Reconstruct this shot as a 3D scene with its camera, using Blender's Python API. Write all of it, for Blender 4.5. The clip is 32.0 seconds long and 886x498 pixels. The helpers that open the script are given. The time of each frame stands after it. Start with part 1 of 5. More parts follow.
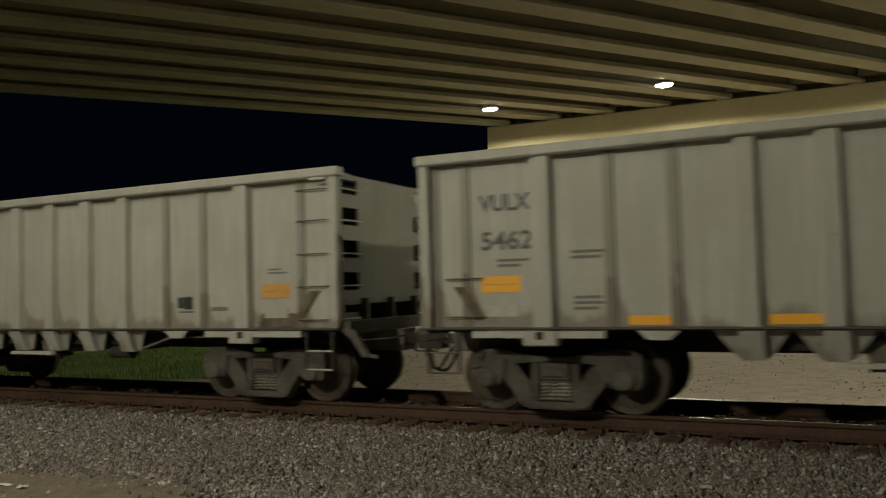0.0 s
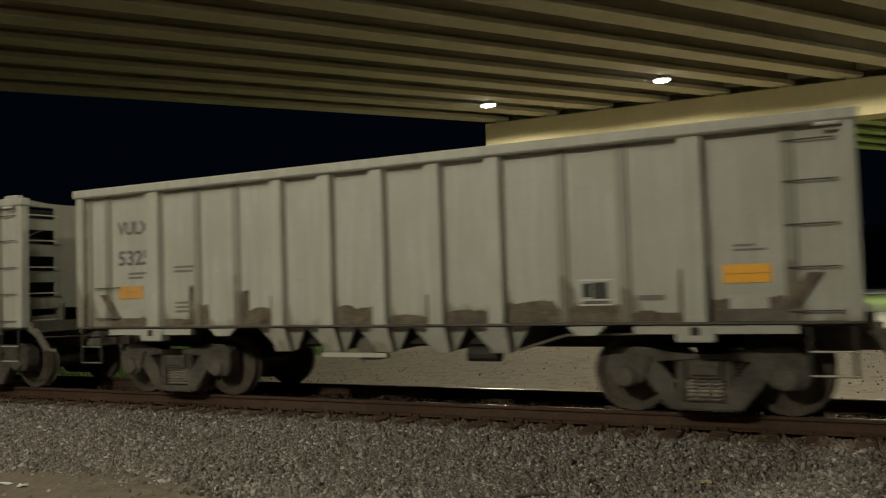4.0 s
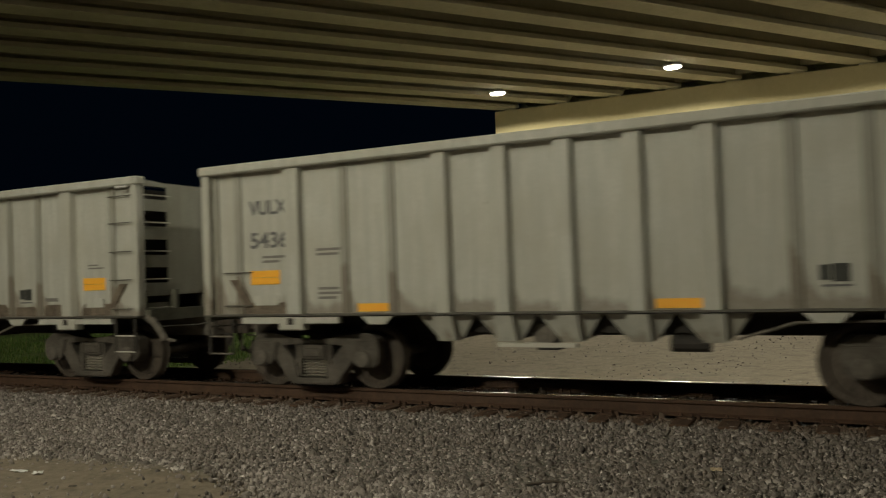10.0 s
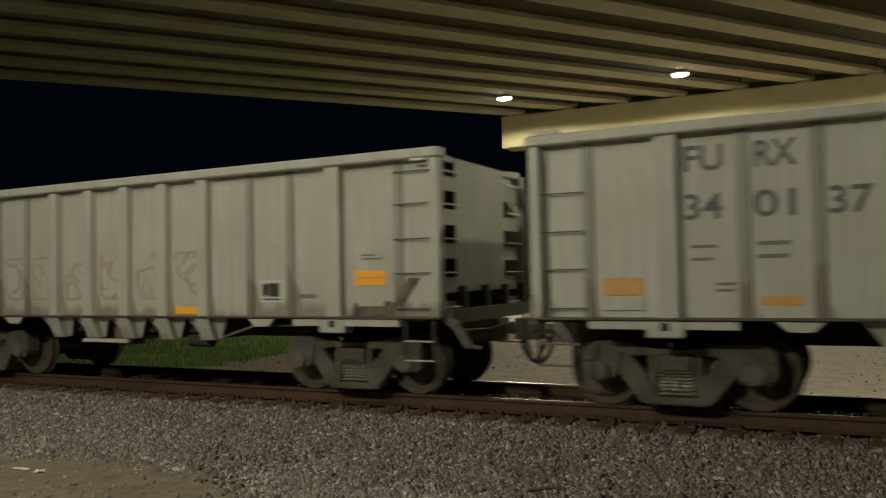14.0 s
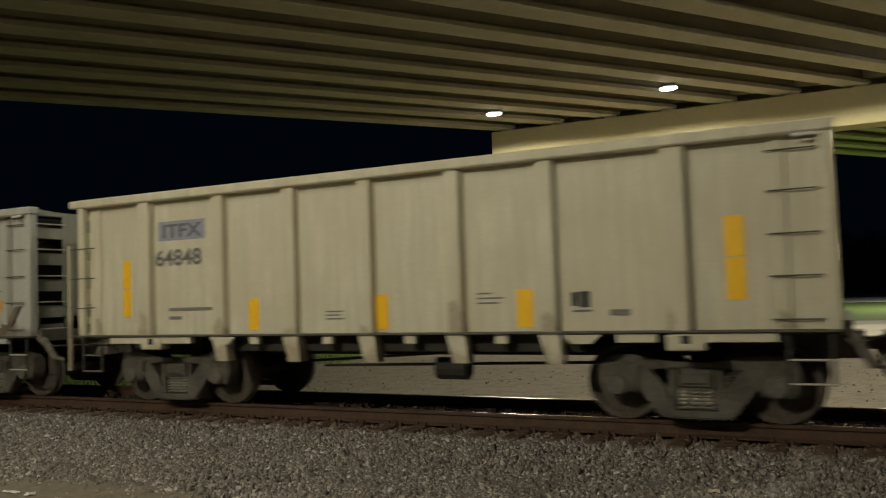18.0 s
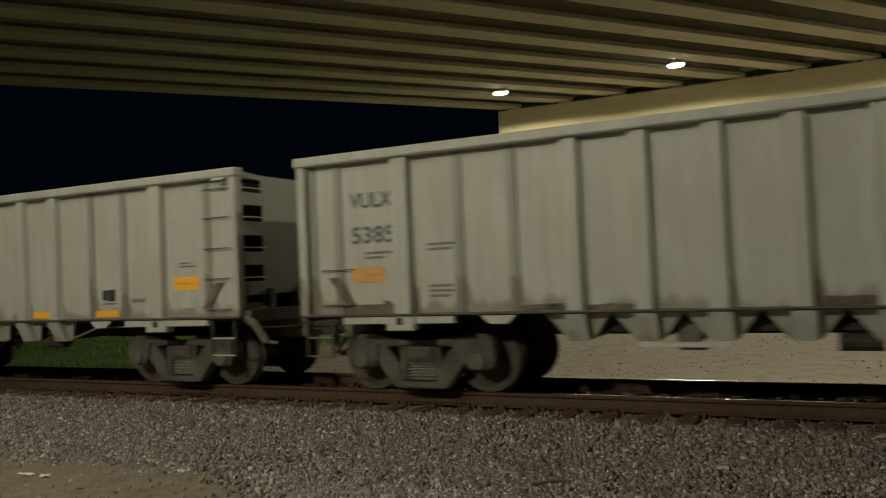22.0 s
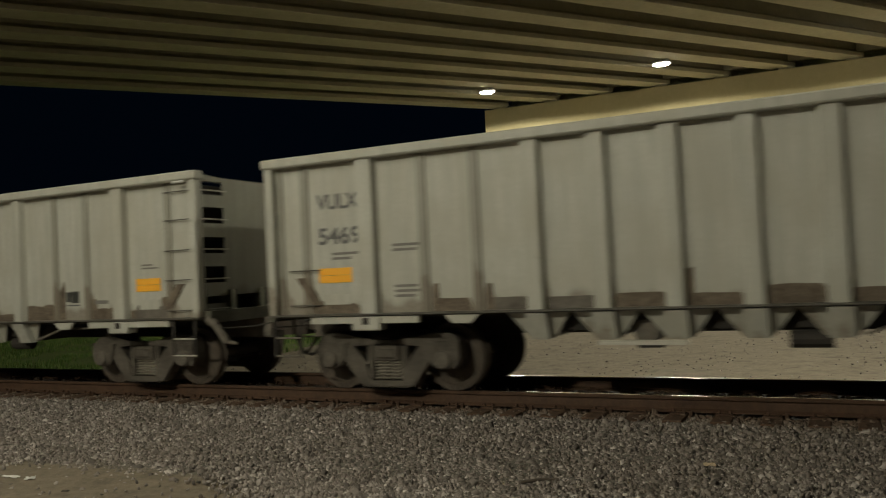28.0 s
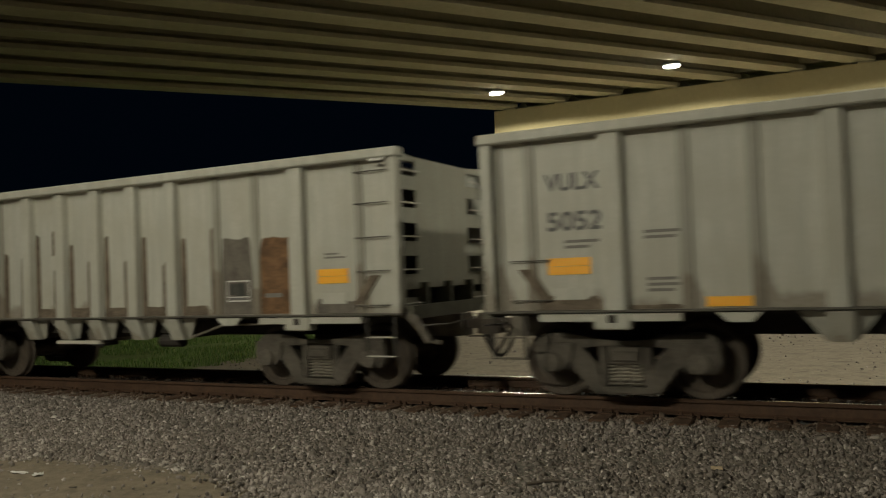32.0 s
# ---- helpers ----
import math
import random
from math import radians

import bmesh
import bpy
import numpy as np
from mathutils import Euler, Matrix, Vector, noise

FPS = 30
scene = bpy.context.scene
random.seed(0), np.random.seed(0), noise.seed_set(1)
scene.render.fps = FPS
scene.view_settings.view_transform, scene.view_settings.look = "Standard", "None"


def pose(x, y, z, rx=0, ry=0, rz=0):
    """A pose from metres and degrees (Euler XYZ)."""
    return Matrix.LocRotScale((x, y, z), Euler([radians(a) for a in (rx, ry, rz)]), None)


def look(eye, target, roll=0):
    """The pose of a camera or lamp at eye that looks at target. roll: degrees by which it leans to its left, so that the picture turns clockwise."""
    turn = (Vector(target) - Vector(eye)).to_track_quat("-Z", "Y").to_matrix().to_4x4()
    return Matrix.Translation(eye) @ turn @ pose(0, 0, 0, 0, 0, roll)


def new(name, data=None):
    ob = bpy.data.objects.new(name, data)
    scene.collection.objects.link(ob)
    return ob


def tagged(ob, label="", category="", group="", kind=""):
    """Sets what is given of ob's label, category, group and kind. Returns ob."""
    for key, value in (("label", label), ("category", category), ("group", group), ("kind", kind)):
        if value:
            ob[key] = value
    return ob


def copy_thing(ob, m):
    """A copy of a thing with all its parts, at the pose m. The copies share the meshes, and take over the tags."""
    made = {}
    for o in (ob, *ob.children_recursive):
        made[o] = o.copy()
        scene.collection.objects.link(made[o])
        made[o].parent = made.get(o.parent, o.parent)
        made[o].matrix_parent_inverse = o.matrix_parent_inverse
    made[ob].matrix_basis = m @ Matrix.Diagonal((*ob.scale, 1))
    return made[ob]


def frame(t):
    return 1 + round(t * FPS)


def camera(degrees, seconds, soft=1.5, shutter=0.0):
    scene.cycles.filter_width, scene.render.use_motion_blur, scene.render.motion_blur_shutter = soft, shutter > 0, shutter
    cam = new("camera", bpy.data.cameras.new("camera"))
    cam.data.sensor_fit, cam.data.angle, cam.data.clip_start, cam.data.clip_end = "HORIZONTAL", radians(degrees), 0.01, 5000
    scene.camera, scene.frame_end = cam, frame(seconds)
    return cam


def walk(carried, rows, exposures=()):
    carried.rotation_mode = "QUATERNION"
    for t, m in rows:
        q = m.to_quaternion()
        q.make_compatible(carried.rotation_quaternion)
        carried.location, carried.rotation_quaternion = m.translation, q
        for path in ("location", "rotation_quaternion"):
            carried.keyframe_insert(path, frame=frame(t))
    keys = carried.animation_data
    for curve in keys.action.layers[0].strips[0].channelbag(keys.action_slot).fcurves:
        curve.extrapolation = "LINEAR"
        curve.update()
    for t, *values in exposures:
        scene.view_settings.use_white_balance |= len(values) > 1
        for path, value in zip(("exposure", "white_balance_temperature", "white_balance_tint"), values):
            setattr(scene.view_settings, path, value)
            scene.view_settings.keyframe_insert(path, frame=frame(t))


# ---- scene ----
cam = camera(57.1, 32.0, soft=1.15, shutter=0.33)
EYE = (0.0, -10.07, 1.625)
# seconds, turn to the left of the far side, tilt up, lean
PATH = [
    (0, 25.796, 2.670, -1.532),
    (0.5, 25.650, 2.687, -1.566),
    (1, 25.682, 2.619, -1.518),
    (1.5, 25.777, 2.500, -1.530),
    (2, 25.916, 2.377, -1.637),
    (2.5, 25.963, 2.307, -1.713),
    (3, 25.918, 2.315, -1.751),
    (3.5, 25.756, 2.393, -1.816),
    (5.5, 25.681, 2.453, -1.847),
    (6, 25.866, 2.324, -1.870),
    (6.5, 26.075, 2.190, -1.834),
    (7, 26.268, 2.037, -1.898),
    (7.5, 26.463, 1.923, -1.902),
    (8, 26.596, 1.818, -1.955),
    (8.5, 26.618, 1.762, -1.988),
    (9, 26.563, 1.712, -2.027),
    (9.5, 26.494, 1.699, -1.995),
    (10, 26.443, 1.646, -1.991),
    (10.5, 26.417, 1.587, -1.958),
    (11, 26.472, 1.539, -1.851),
    (11.5, 26.566, 1.517, -1.705),
    (12, 26.672, 1.572, -1.496),
    (12.5, 26.776, 1.713, -1.265),
    (13, 26.832, 1.903, -1.090),
    (13.5, 26.814, 1.995, -1.034),
    (14, 26.758, 1.956, -1.164),
    (14.5, 26.657, 1.817, -1.306),
    (16.5, 26.022, 2.312, -1.772),
    (17, 25.989, 2.667, -1.786),
    (17.5, 26.047, 2.937, -1.852),
    (18, 26.151, 3.027, -1.887),
    (18.5, 26.263, 3.020, -1.972),
    (19, 26.342, 2.928, -2.032),
    (19.5, 26.445, 2.766, -2.022),
    (20, 26.581, 2.602, -2.015),
    (20.5, 26.728, 2.361, -2.057),
    (21, 26.806, 2.113, -2.169),
    (21.5, 26.809, 1.885, -2.311),
    (22, 26.741, 1.668, -2.456),
    (22.5, 26.574, 1.476, -2.551),
    (23, 26.340, 1.333, -2.572),
    (23.5, 26.113, 1.273, -2.569),
    (24, 25.860, 1.259, -2.525),
    (24.5, 25.694, 1.286, -2.555),
    (25, 25.614, 1.330, -2.595),
    (25.5, 25.638, 1.388, -2.699),
    (27.5, 25.846, 1.596, -2.779),
    (28, 25.849, 1.568, -2.713),
    (28.5, 25.890, 1.508, -2.707),
    (29, 25.923, 1.483, -2.633),
    (29.5, 25.978, 1.483, -2.653),
    (30, 26.079, 1.531, -2.646),
    (30.5, 26.196, 1.594, -2.614),
    (31, 26.323, 1.639, -2.545),
    (31.5, 26.410, 1.649, -2.440),
    (32, 26.414, 1.637, -2.217),
]


def aimed(turn, tilt, lean):
    a, b = radians(turn), radians(tilt)
    way = Vector((-math.sin(a) * math.cos(b), math.cos(a) * math.cos(b), math.sin(b)))
    return look(EYE, Vector(EYE) + way, lean)


# the camera's own slow changes of exposure, in stops
STOPS = ((0.0, -0.28), (1.0, -0.04), (2.0, -0.04), (2.4, 0.04), (3.0, -0.18), (6.0, -0.08), (7.0, -0.15), (8.0, -0.18), (9.0, -0.18), (10.0, -0.12), (13.0, -0.09), (17.0, -0.28), (18.0, -0.09), (20.0, -0.19), (22.0, -0.16), (24.0, -0.12), (25.0, -0.09), (28.0, -0.12), (29.0, -0.18), (30.0, -0.1), (32.0, -0.16))
walk(cam, [(t, aimed(a, b, c)) for t, a, b, c in PATH], STOPS)

# ---- night sky and lamps' strength ----
world = bpy.data.worlds.new("night_sky")
world.use_nodes = True
scene.world = world
world.node_tree.nodes["Background"].inputs["Color"].default_value = (0.06, 0.17, 0.38, 1)
world.node_tree.nodes["Background"].inputs["Strength"].default_value = 0.0075
scene.view_settings.exposure = 0.0
# MIDDLE, NEAR and FLOOD watts serve unseen lamps added as fill.
LAMP_WATTS, MIDDLE_FILL_WATTS, NEAR_FILL_WATTS, FLOOD_FILL_WATTS = 2300.0, 460.0, 640.0, 2100.0


# ---- small mesh tools ----
def box(bm, x0, x1, y0, y1, z0, z1):
    v = [bm.verts.new((x, y, z)) for x in (x0, x1) for y in (y0, y1) for z in (z0, z1)]
    for f in ((0, 1, 3, 2), (4, 6, 7, 5), (0, 4, 5, 1), (2, 3, 7, 6), (0, 2, 6, 4), (1, 5, 7, 3)):
        bm.faces.new([v[i] for i in f])


def prism(bm, pts, axis, a, b):
    """A polygon in the plane across an axis, drawn out from a to b along it."""
    def place(p, s):
        return {"x": (s, p[0], p[1]), "y": (p[0], s, p[1]), "z": (p[0], p[1], s)}[axis]
    lo, hi = ([bm.verts.new(place(p, s)) for p in pts] for s in (a, b))
    bm.faces.new(lo[::-1])
    bm.faces.new(hi)
    n = len(pts)
    for i in range(n):
        bm.faces.new((lo[i], lo[(i + 1) % n], hi[(i + 1) % n], hi[i]))


def rod(bm, p, q, r, n=8):
    p, q = Vector(p), Vector(q)
    turn = (q - p).to_track_quat("Z", "Y").to_matrix()
    ring = [[bm.verts.new(o + turn @ Vector((r * math.cos(6.2832 * i / n), r * math.sin(6.2832 * i / n), 0))) for i in range(n)] for o in (p, q)]
    bm.faces.new(ring[0][::-1])
    bm.faces.new(ring[1])
    for i in range(n):
        bm.faces.new((ring[0][i], ring[0][(i + 1) % n], ring[1][(i + 1) % n], ring[1][i]))


def lathe(bm, profile, n=40):
    """Rings of radius and place along y."""
    rings = [[bm.verts.new((r * math.cos(6.2832 * i / n), y, r * math.sin(6.2832 * i / n))) for i in range(n)] for r, y in profile]
    for a, b in zip(rings, rings[1:]):
        for i in range(n):
            bm.faces.new((a[i], a[(i + 1) % n], b[(i + 1) % n], b[i]))
    bm.faces.new(rings[0][::-1])
    bm.faces.new(rings[-1])


def soften(bm, width, segments=2):
    bmesh.ops.bevel(bm, geom=bm.edges[:], offset=width, segments=segments, affect="EDGES", clamp_overlap=True)


def mesh_of(name, bm, material, smooth=False):
    bmesh.ops.recalc_face_normals(bm, faces=bm.faces[:])
    me = bpy.data.meshes.new(name)
    bm.to_mesh(me)
    bm.free()
    me.materials.append(material)
    if smooth:
        me.shade_smooth()
        me.set_sharp_from_angle(angle=radians(38))
    return me


def part(name, bm, material, parent, label="", smooth=False, at=(0, 0, 0)):
    """One mesh object under a thing or a part; bm may be a mesh that is shared."""
    me = bm if isinstance(bm, bpy.types.Mesh) else mesh_of(name, bm, material, smooth)
    ob = new(name, me)
    ob.parent, ob.location = parent, at
    return tagged(ob, label)


def boxes(*rows, bevel=0.0):
    bm = bmesh.new()
    for row in rows:
        box(bm, *row)
    if bevel:
        soften(bm, bevel, 1)
    return bm


# ---- materials ----
def material(name, rough=0.7, metal=0.0):
    m = bpy.data.materials.new(name)
    m.use_nodes = True
    nt = m.node_tree
    b = nt.nodes["Principled BSDF"]
    b.inputs["Roughness"].default_value, b.inputs["Metallic"].default_value = rough, metal
    return m, nt, b


def node(nt, kind, **inputs):
    n = nt.nodes.new(kind)
    for k, v in inputs.items():
        n.inputs[k.replace("_", " ")].default_value = v
    return n


def noise_of(nt, scale, detail=5.0, rough=0.6, coords="Object", stretch=(1, 1, 1), shift=None):
    co = nt.nodes.new("ShaderNodeTexCoord")
    mp = nt.nodes.new("ShaderNodeMapping")
    mp.inputs["Scale"].default_value = stretch
    nt.links.new(co.outputs[coords], mp.inputs["Vector"])
    if shift is not None:
        nt.links.new(shift, mp.inputs["Location"])
    n = node(nt, "ShaderNodeTexNoise", Scale=scale, Detail=detail, Roughness=rough)
    nt.links.new(mp.outputs[0], n.inputs["Vector"])
    return n.outputs["Fac"]


def ramp(nt, value, *stops):
    r = nt.nodes.new("ShaderNodeValToRGB")
    e = r.color_ramp.elements
    while len(e) < len(stops):
        e.new(0.5)
    for s, (at, c) in zip(e, stops):
        s.position, s.color = at, ((*c, 1) if len(c) == 3 else c)
    nt.links.new(value, r.inputs["Fac"])
    return r.outputs["Color"]


def mix(nt, fac, a, b, how="MIX"):
    n = nt.nodes.new("ShaderNodeMix")
    n.data_type, n.blend_type = "RGBA", how
    for socket, v in ((n.inputs["Factor"], fac), (n.inputs[6], a), (n.inputs[7], b)):
        if isinstance(v, bpy.types.NodeSocket):
            nt.links.new(v, socket)
        else:
            socket.default_value = v if isinstance(v, float) else (*v, 1)
    return n.outputs[2]


def maths(nt, op, a, b=0.0, c=0.0):
    n = nt.nodes.new("ShaderNodeMath")
    n.operation = op
    for socket, v in zip(n.inputs, (a, b, c)):
        if isinstance(v, bpy.types.NodeSocket):
            nt.links.new(v, socket)
        else:
            socket.default_value = v
    return n.outputs[0]


def relief(nt, b, height, strength=0.4, distance=0.01):
    n = node(nt, "ShaderNodeBump", Strength=strength, Distance=distance)
    nt.links.new(height, n.inputs["Height"])
    nt.links.new(n.outputs[0], b.inputs["Normal"])


def mottled(name, dark, light, scale, rough=0.85, metal=0.0, fine=6.0, bump=0.3, depth=0.01, coords="Object", stretch=(1, 1, 1), contrast=0.18):
    """A plain worn surface: broad patches, fine grain and relief."""
    m, nt, b = material(name, rough, metal)
    broad, grain = noise_of(nt, scale, 5, 0.6, coords, stretch), noise_of(nt, scale * fine, 6, 0.7, coords, stretch)
    both = maths(nt, "MULTIPLY_ADD", grain, 0.45, maths(nt, "MULTIPLY", broad, 0.55))
    nt.links.new(ramp(nt, both, (0.5 - contrast, dark), (0.5 + contrast, light)), b.inputs["Base Color"])
    relief(nt, b, grain, bump, depth)
    return m


def car_paint(name, base, grime, rust, reach=0.16):
    """Worn light paint; brown grime climbs up from the sill and gathers at the posts; rain streaks."""
    m, nt, b = material(name, 0.55)
    info = nt.nodes.new("ShaderNodeObjectInfo")
    shift = nt.nodes.new("ShaderNodeCombineXYZ")
    nt.links.new(maths(nt, "MULTIPLY", info.outputs["Random"], 37.0), shift.inputs[0])
    geo = nt.nodes.new("ShaderNodeTexCoord")
    xyz = nt.nodes.new("ShaderNodeSeparateXYZ")
    nt.links.new(geo.outputs["Object"], xyz.inputs[0])
    patches = noise_of(nt, 1.1, 5, 0.6, shift=shift.outputs[0])
    streak = noise_of(nt, 3.0, 6, 0.65, stretch=(3.2, 3.2, 0.22), shift=shift.outputs[0])
    blotch = noise_of(nt, 2.6, 4, 0.55, stretch=(1.0, 1.0, 0.6), shift=shift.outputs[0])
    grain = noise_of(nt, 24.0, 5, 0.7, shift=shift.outputs[0])
    colour = mix(nt, ramp(nt, streak, (0.40, (0, 0, 0)), (0.62, (0.78, 0.78, 0.78))), base, tuple(0.75 * c for c in base))
    colour = mix(nt, ramp(nt, grain, (0.38, (0, 0, 0)), (0.62, (0.35, 0.35, 0.35))), colour, tuple(0.74 * c for c in base))
    colour = mix(nt, ramp(nt, patches, (0.40, (0, 0, 0)), (0.66, (0.7, 0.7, 0.7))), colour, tuple(c * k for c, k in zip(base, (0.78, 0.75, 0.70))))
    edge = maths(nt, "ADD", maths(nt, "MULTIPLY", maths(nt, "SUBTRACT", streak, 0.5), 0.22), maths(nt, "MULTIPLY", maths(nt, "SUBTRACT", blotch, 0.38), 0.5))
    beside = maths(nt, "MINIMUM", maths(nt, "MAXIMUM", maths(nt, "MULTIPLY_ADD", xyz.outputs[0], -5.5, 1.15), 0.0), 1.0)
    edge = maths(nt, "MULTIPLY_ADD", beside, maths(nt, "MULTIPLY", blotch, 0.85), edge)
    climb = maths(nt, "SUBTRACT", maths(nt, "ADD", maths(nt, "ADD", edge, 1.10 + reach - 0.1), maths(nt, "MULTIPLY", info.outputs["Random"], 0.14)), xyz.outputs[2])
    low = ramp(nt, maths(nt, "MULTIPLY_ADD", climb, 4.0, 0.5), (0.28, (0, 0, 0)), (0.72, (0.62, 0.62, 0.62)))
    dirt = mix(nt, ramp(nt, grain, (0.35, (0, 0, 0)), (0.65, (1, 1, 1))), grime, rust)
    colour = mix(nt, low, colour, dirt)
    specks = ramp(nt, noise_of(nt, 5.0, 8, 0.75, shift=shift.outputs[0]), (0.66, (0, 0, 0)), (0.72, (0.8, 0.8, 0.8)))
    colour = mix(nt, specks, colour, rust)
    nt.links.new(colour, b.inputs["Base Color"])
    nt.links.new(ramp(nt, grain, (0.3, (0.42, 0.42, 0.42)), (0.7, (0.7, 0.7, 0.7))), b.inputs["Roughness"])
    relief(nt, b, mix(nt, 0.25, patches, grain), 0.25, 0.012)
    return m


PAINT = car_paint("weathered_grey_paint", (0.517, 0.520, 0.471), (0.20, 0.165, 0.125), (0.13, 0.088, 0.058), 0.10)
PAINT_CLEAN = car_paint("grey_paint_less_worn", (0.546, 0.549, 0.498), (0.30, 0.27, 0.22), (0.18, 0.13, 0.09), -0.16)
PAINT_BUFF = car_paint("buff_paint", (0.667, 0.621, 0.483), (0.36, 0.31, 0.22), (0.2, 0.14, 0.08), -0.22)
PAINT_LOW = car_paint("grey_paint_of_frames", (0.523, 0.526, 0.475), (0.30, 0.27, 0.22), (0.20, 0.15, 0.10), -0.75)
# Grime and the ends' weaker light are both put into this darker paint.
PAINT_END = car_paint("grimy_shaded_end_paint", (0.34, 0.345, 0.30), (0.16, 0.155, 0.12), (0.11, 0.08, 0.055), 0.30)
PIT = mottled("dark_olive_steel", (0.055, 0.054, 0.04), (0.15, 0.145, 0.11), 2.5, 0.8, bump=0.4)
# Thin posts carry their shade as a darker base colour.
PAINT_SLIM = car_paint("shaded_grey_of_thin_posts", (0.34, 0.338, 0.295), (0.16, 0.135, 0.10), (0.13, 0.088, 0.058), 0.10)
GEAR = mottled("dusty_coupling_steel", (0.09, 0.08, 0.066), (0.24, 0.215, 0.18), 4.0, 0.8, bump=0.4)
COUPLER = mottled("grimy_cast_coupler", (0.028, 0.022, 0.017), (0.085, 0.066, 0.05), 5.0, 0.75, bump=0.5)
# Soot colour that also stands in for shade in and between the chutes.
UNDER = mottled("sooty_shaded_steel", (0.018, 0.016, 0.014), (0.05, 0.043, 0.036), 2.0, 0.8, 0.0)
CAST = mottled("dusty_cast_steel", (0.036, 0.03, 0.025), (0.17, 0.15, 0.125), 3.0, 0.8, 0.0, bump=0.5)
WHEEL = mottled("rusty_wheel_steel", (0.04, 0.031, 0.024), (0.13, 0.104, 0.082), 3.5, 0.7, 0.0)
RUNG = mottled("dark_worn_steel_rod", (0.05, 0.045, 0.04), (0.13, 0.12, 0.10), 9.0, 0.6)
RUNG_PALE = mottled("pale_painted_rod", (0.42, 0.40, 0.35), (0.60, 0.58, 0.52), 9.0, 0.5)
LETTER = mottled("faded_black_stencil", (0.085, 0.086, 0.09), (0.18, 0.178, 0.175), 14.0, 0.7)
LETTER_THIN = mottled("worn_small_stencil", (0.14, 0.135, 0.125), (0.24, 0.23, 0.21), 14.0, 0.7)
LABEL_BLACK = mottled("black_label_ink", (0.022, 0.024, 0.022), (0.06, 0.062, 0.056), 14.0, 0.6)
WHITE = mottled("white_label_paint", (0.55, 0.55, 0.53), (0.72, 0.72, 0.70), 20.0, 0.5)
REFLEX = mottled("yellow_reflective_sheet", (1.0, 0.44, 0.035), (1.0, 0.54, 0.07), 12.0, 0.35)
REFLEX_DULL = mottled("dirty_reflective_sheet", (0.52, 0.29, 0.09), (0.74, 0.40, 0.11), 9.0, 0.5)
REFLEX_YELLOW = mottled("bright_yellow_reflective_sheet", (0.95, 0.50, 0.01), (1.0, 0.62, 0.03), 12.0, 0.3)
BLUE = mottled("blue_grey_patch_paint", (0.22, 0.23, 0.30), (0.34, 0.35, 0.42), 8.0, 0.6)
BARE = mottled("bare_rust", (0.07, 0.038, 0.02), (0.25, 0.14, 0.068), 4.5, 0.85, contrast=0.13)
GREYED = mottled("bare_grey_brown_steel", (0.085, 0.075, 0.064), (0.20, 0.18, 0.155), 4.0, 0.85, contrast=0.16)
BROWN = mottled("peeled_brown_primer", (0.055, 0.041, 0.029), (0.22, 0.178, 0.135), 4.0, 0.85, contrast=0.14)
PINK = mottled("faded_pink_spray_paint", (0.36, 0.26, 0.225), (0.44, 0.385, 0.34), 3.0, 0.7)
PALE_SPRAY = mottled("faded_white_spray_paint", (0.52, 0.52, 0.50), (0.64, 0.64, 0.62), 5.0, 0.7)
RAIL = mottled("rusty_rail", (0.046, 0.0245, 0.0138), (0.102, 0.055, 0.031), 4.0, 0.75)
RAIL_TOP, _nt, _b = material("worn_rail_head", 0.27, 1.0)
_b.inputs["Base Color"].default_value = (0.58, 0.57, 0.55, 1)
TIE = mottled("oiled_tie_wood", (0.05, 0.027, 0.016), (0.14, 0.084, 0.05), 3.0, 0.9, stretch=(1, 0.15, 1))
GIRDER = mottled("girder_concrete", (0.36, 0.335, 0.225), (0.515, 0.485, 0.345), 0.5, 0.9, fine=9, coords="Object", stretch=(1, 1, 1))
# Deck is coloured darker than the girders to hold the shade between them.
DECK = mottled("shaded_deck_concrete", (0.09, 0.08, 0.06), (0.17, 0.155, 0.12), 0.5, 0.9)
CAP = mottled("cream_painted_concrete", (0.475, 0.412, 0.232), (0.58, 0.51, 0.30), 0.35, 0.8, fine=12, bump=0.12)
TAN = mottled("tan_painted_concrete", (0.52, 0.345, 0.20), (0.62, 0.425, 0.255), 0.8, 0.85, fine=10, bump=0.2)
PALE = mottled("pale_painted_concrete", (0.62, 0.57, 0.45), (0.74, 0.69, 0.57), 0.9, 0.85, fine=10, bump=0.2)
PAD = mottled("concrete_slab", (0.40, 0.37, 0.30), (0.55, 0.51, 0.43), 0.7, 0.9)
DUST = mottled("pale_gravelly_dirt", (0.16, 0.14, 0.105), (0.29, 0.26, 0.20), 0.5, 0.95, fine=30, bump=0.7, depth=0.03)
FIX = mottled("grey_lamp_housing", (0.25, 0.25, 0.25), (0.4, 0.4, 0.4), 6.0, 0.5)
ROAD = mottled("pale_road", (0.50, 0.49, 0.46), (0.60, 0.585, 0.555), 0.2, 0.9)
BARK = mottled("grey_bark", (0.075, 0.062, 0.05), (0.15, 0.125, 0.10), 2.0, 0.9)


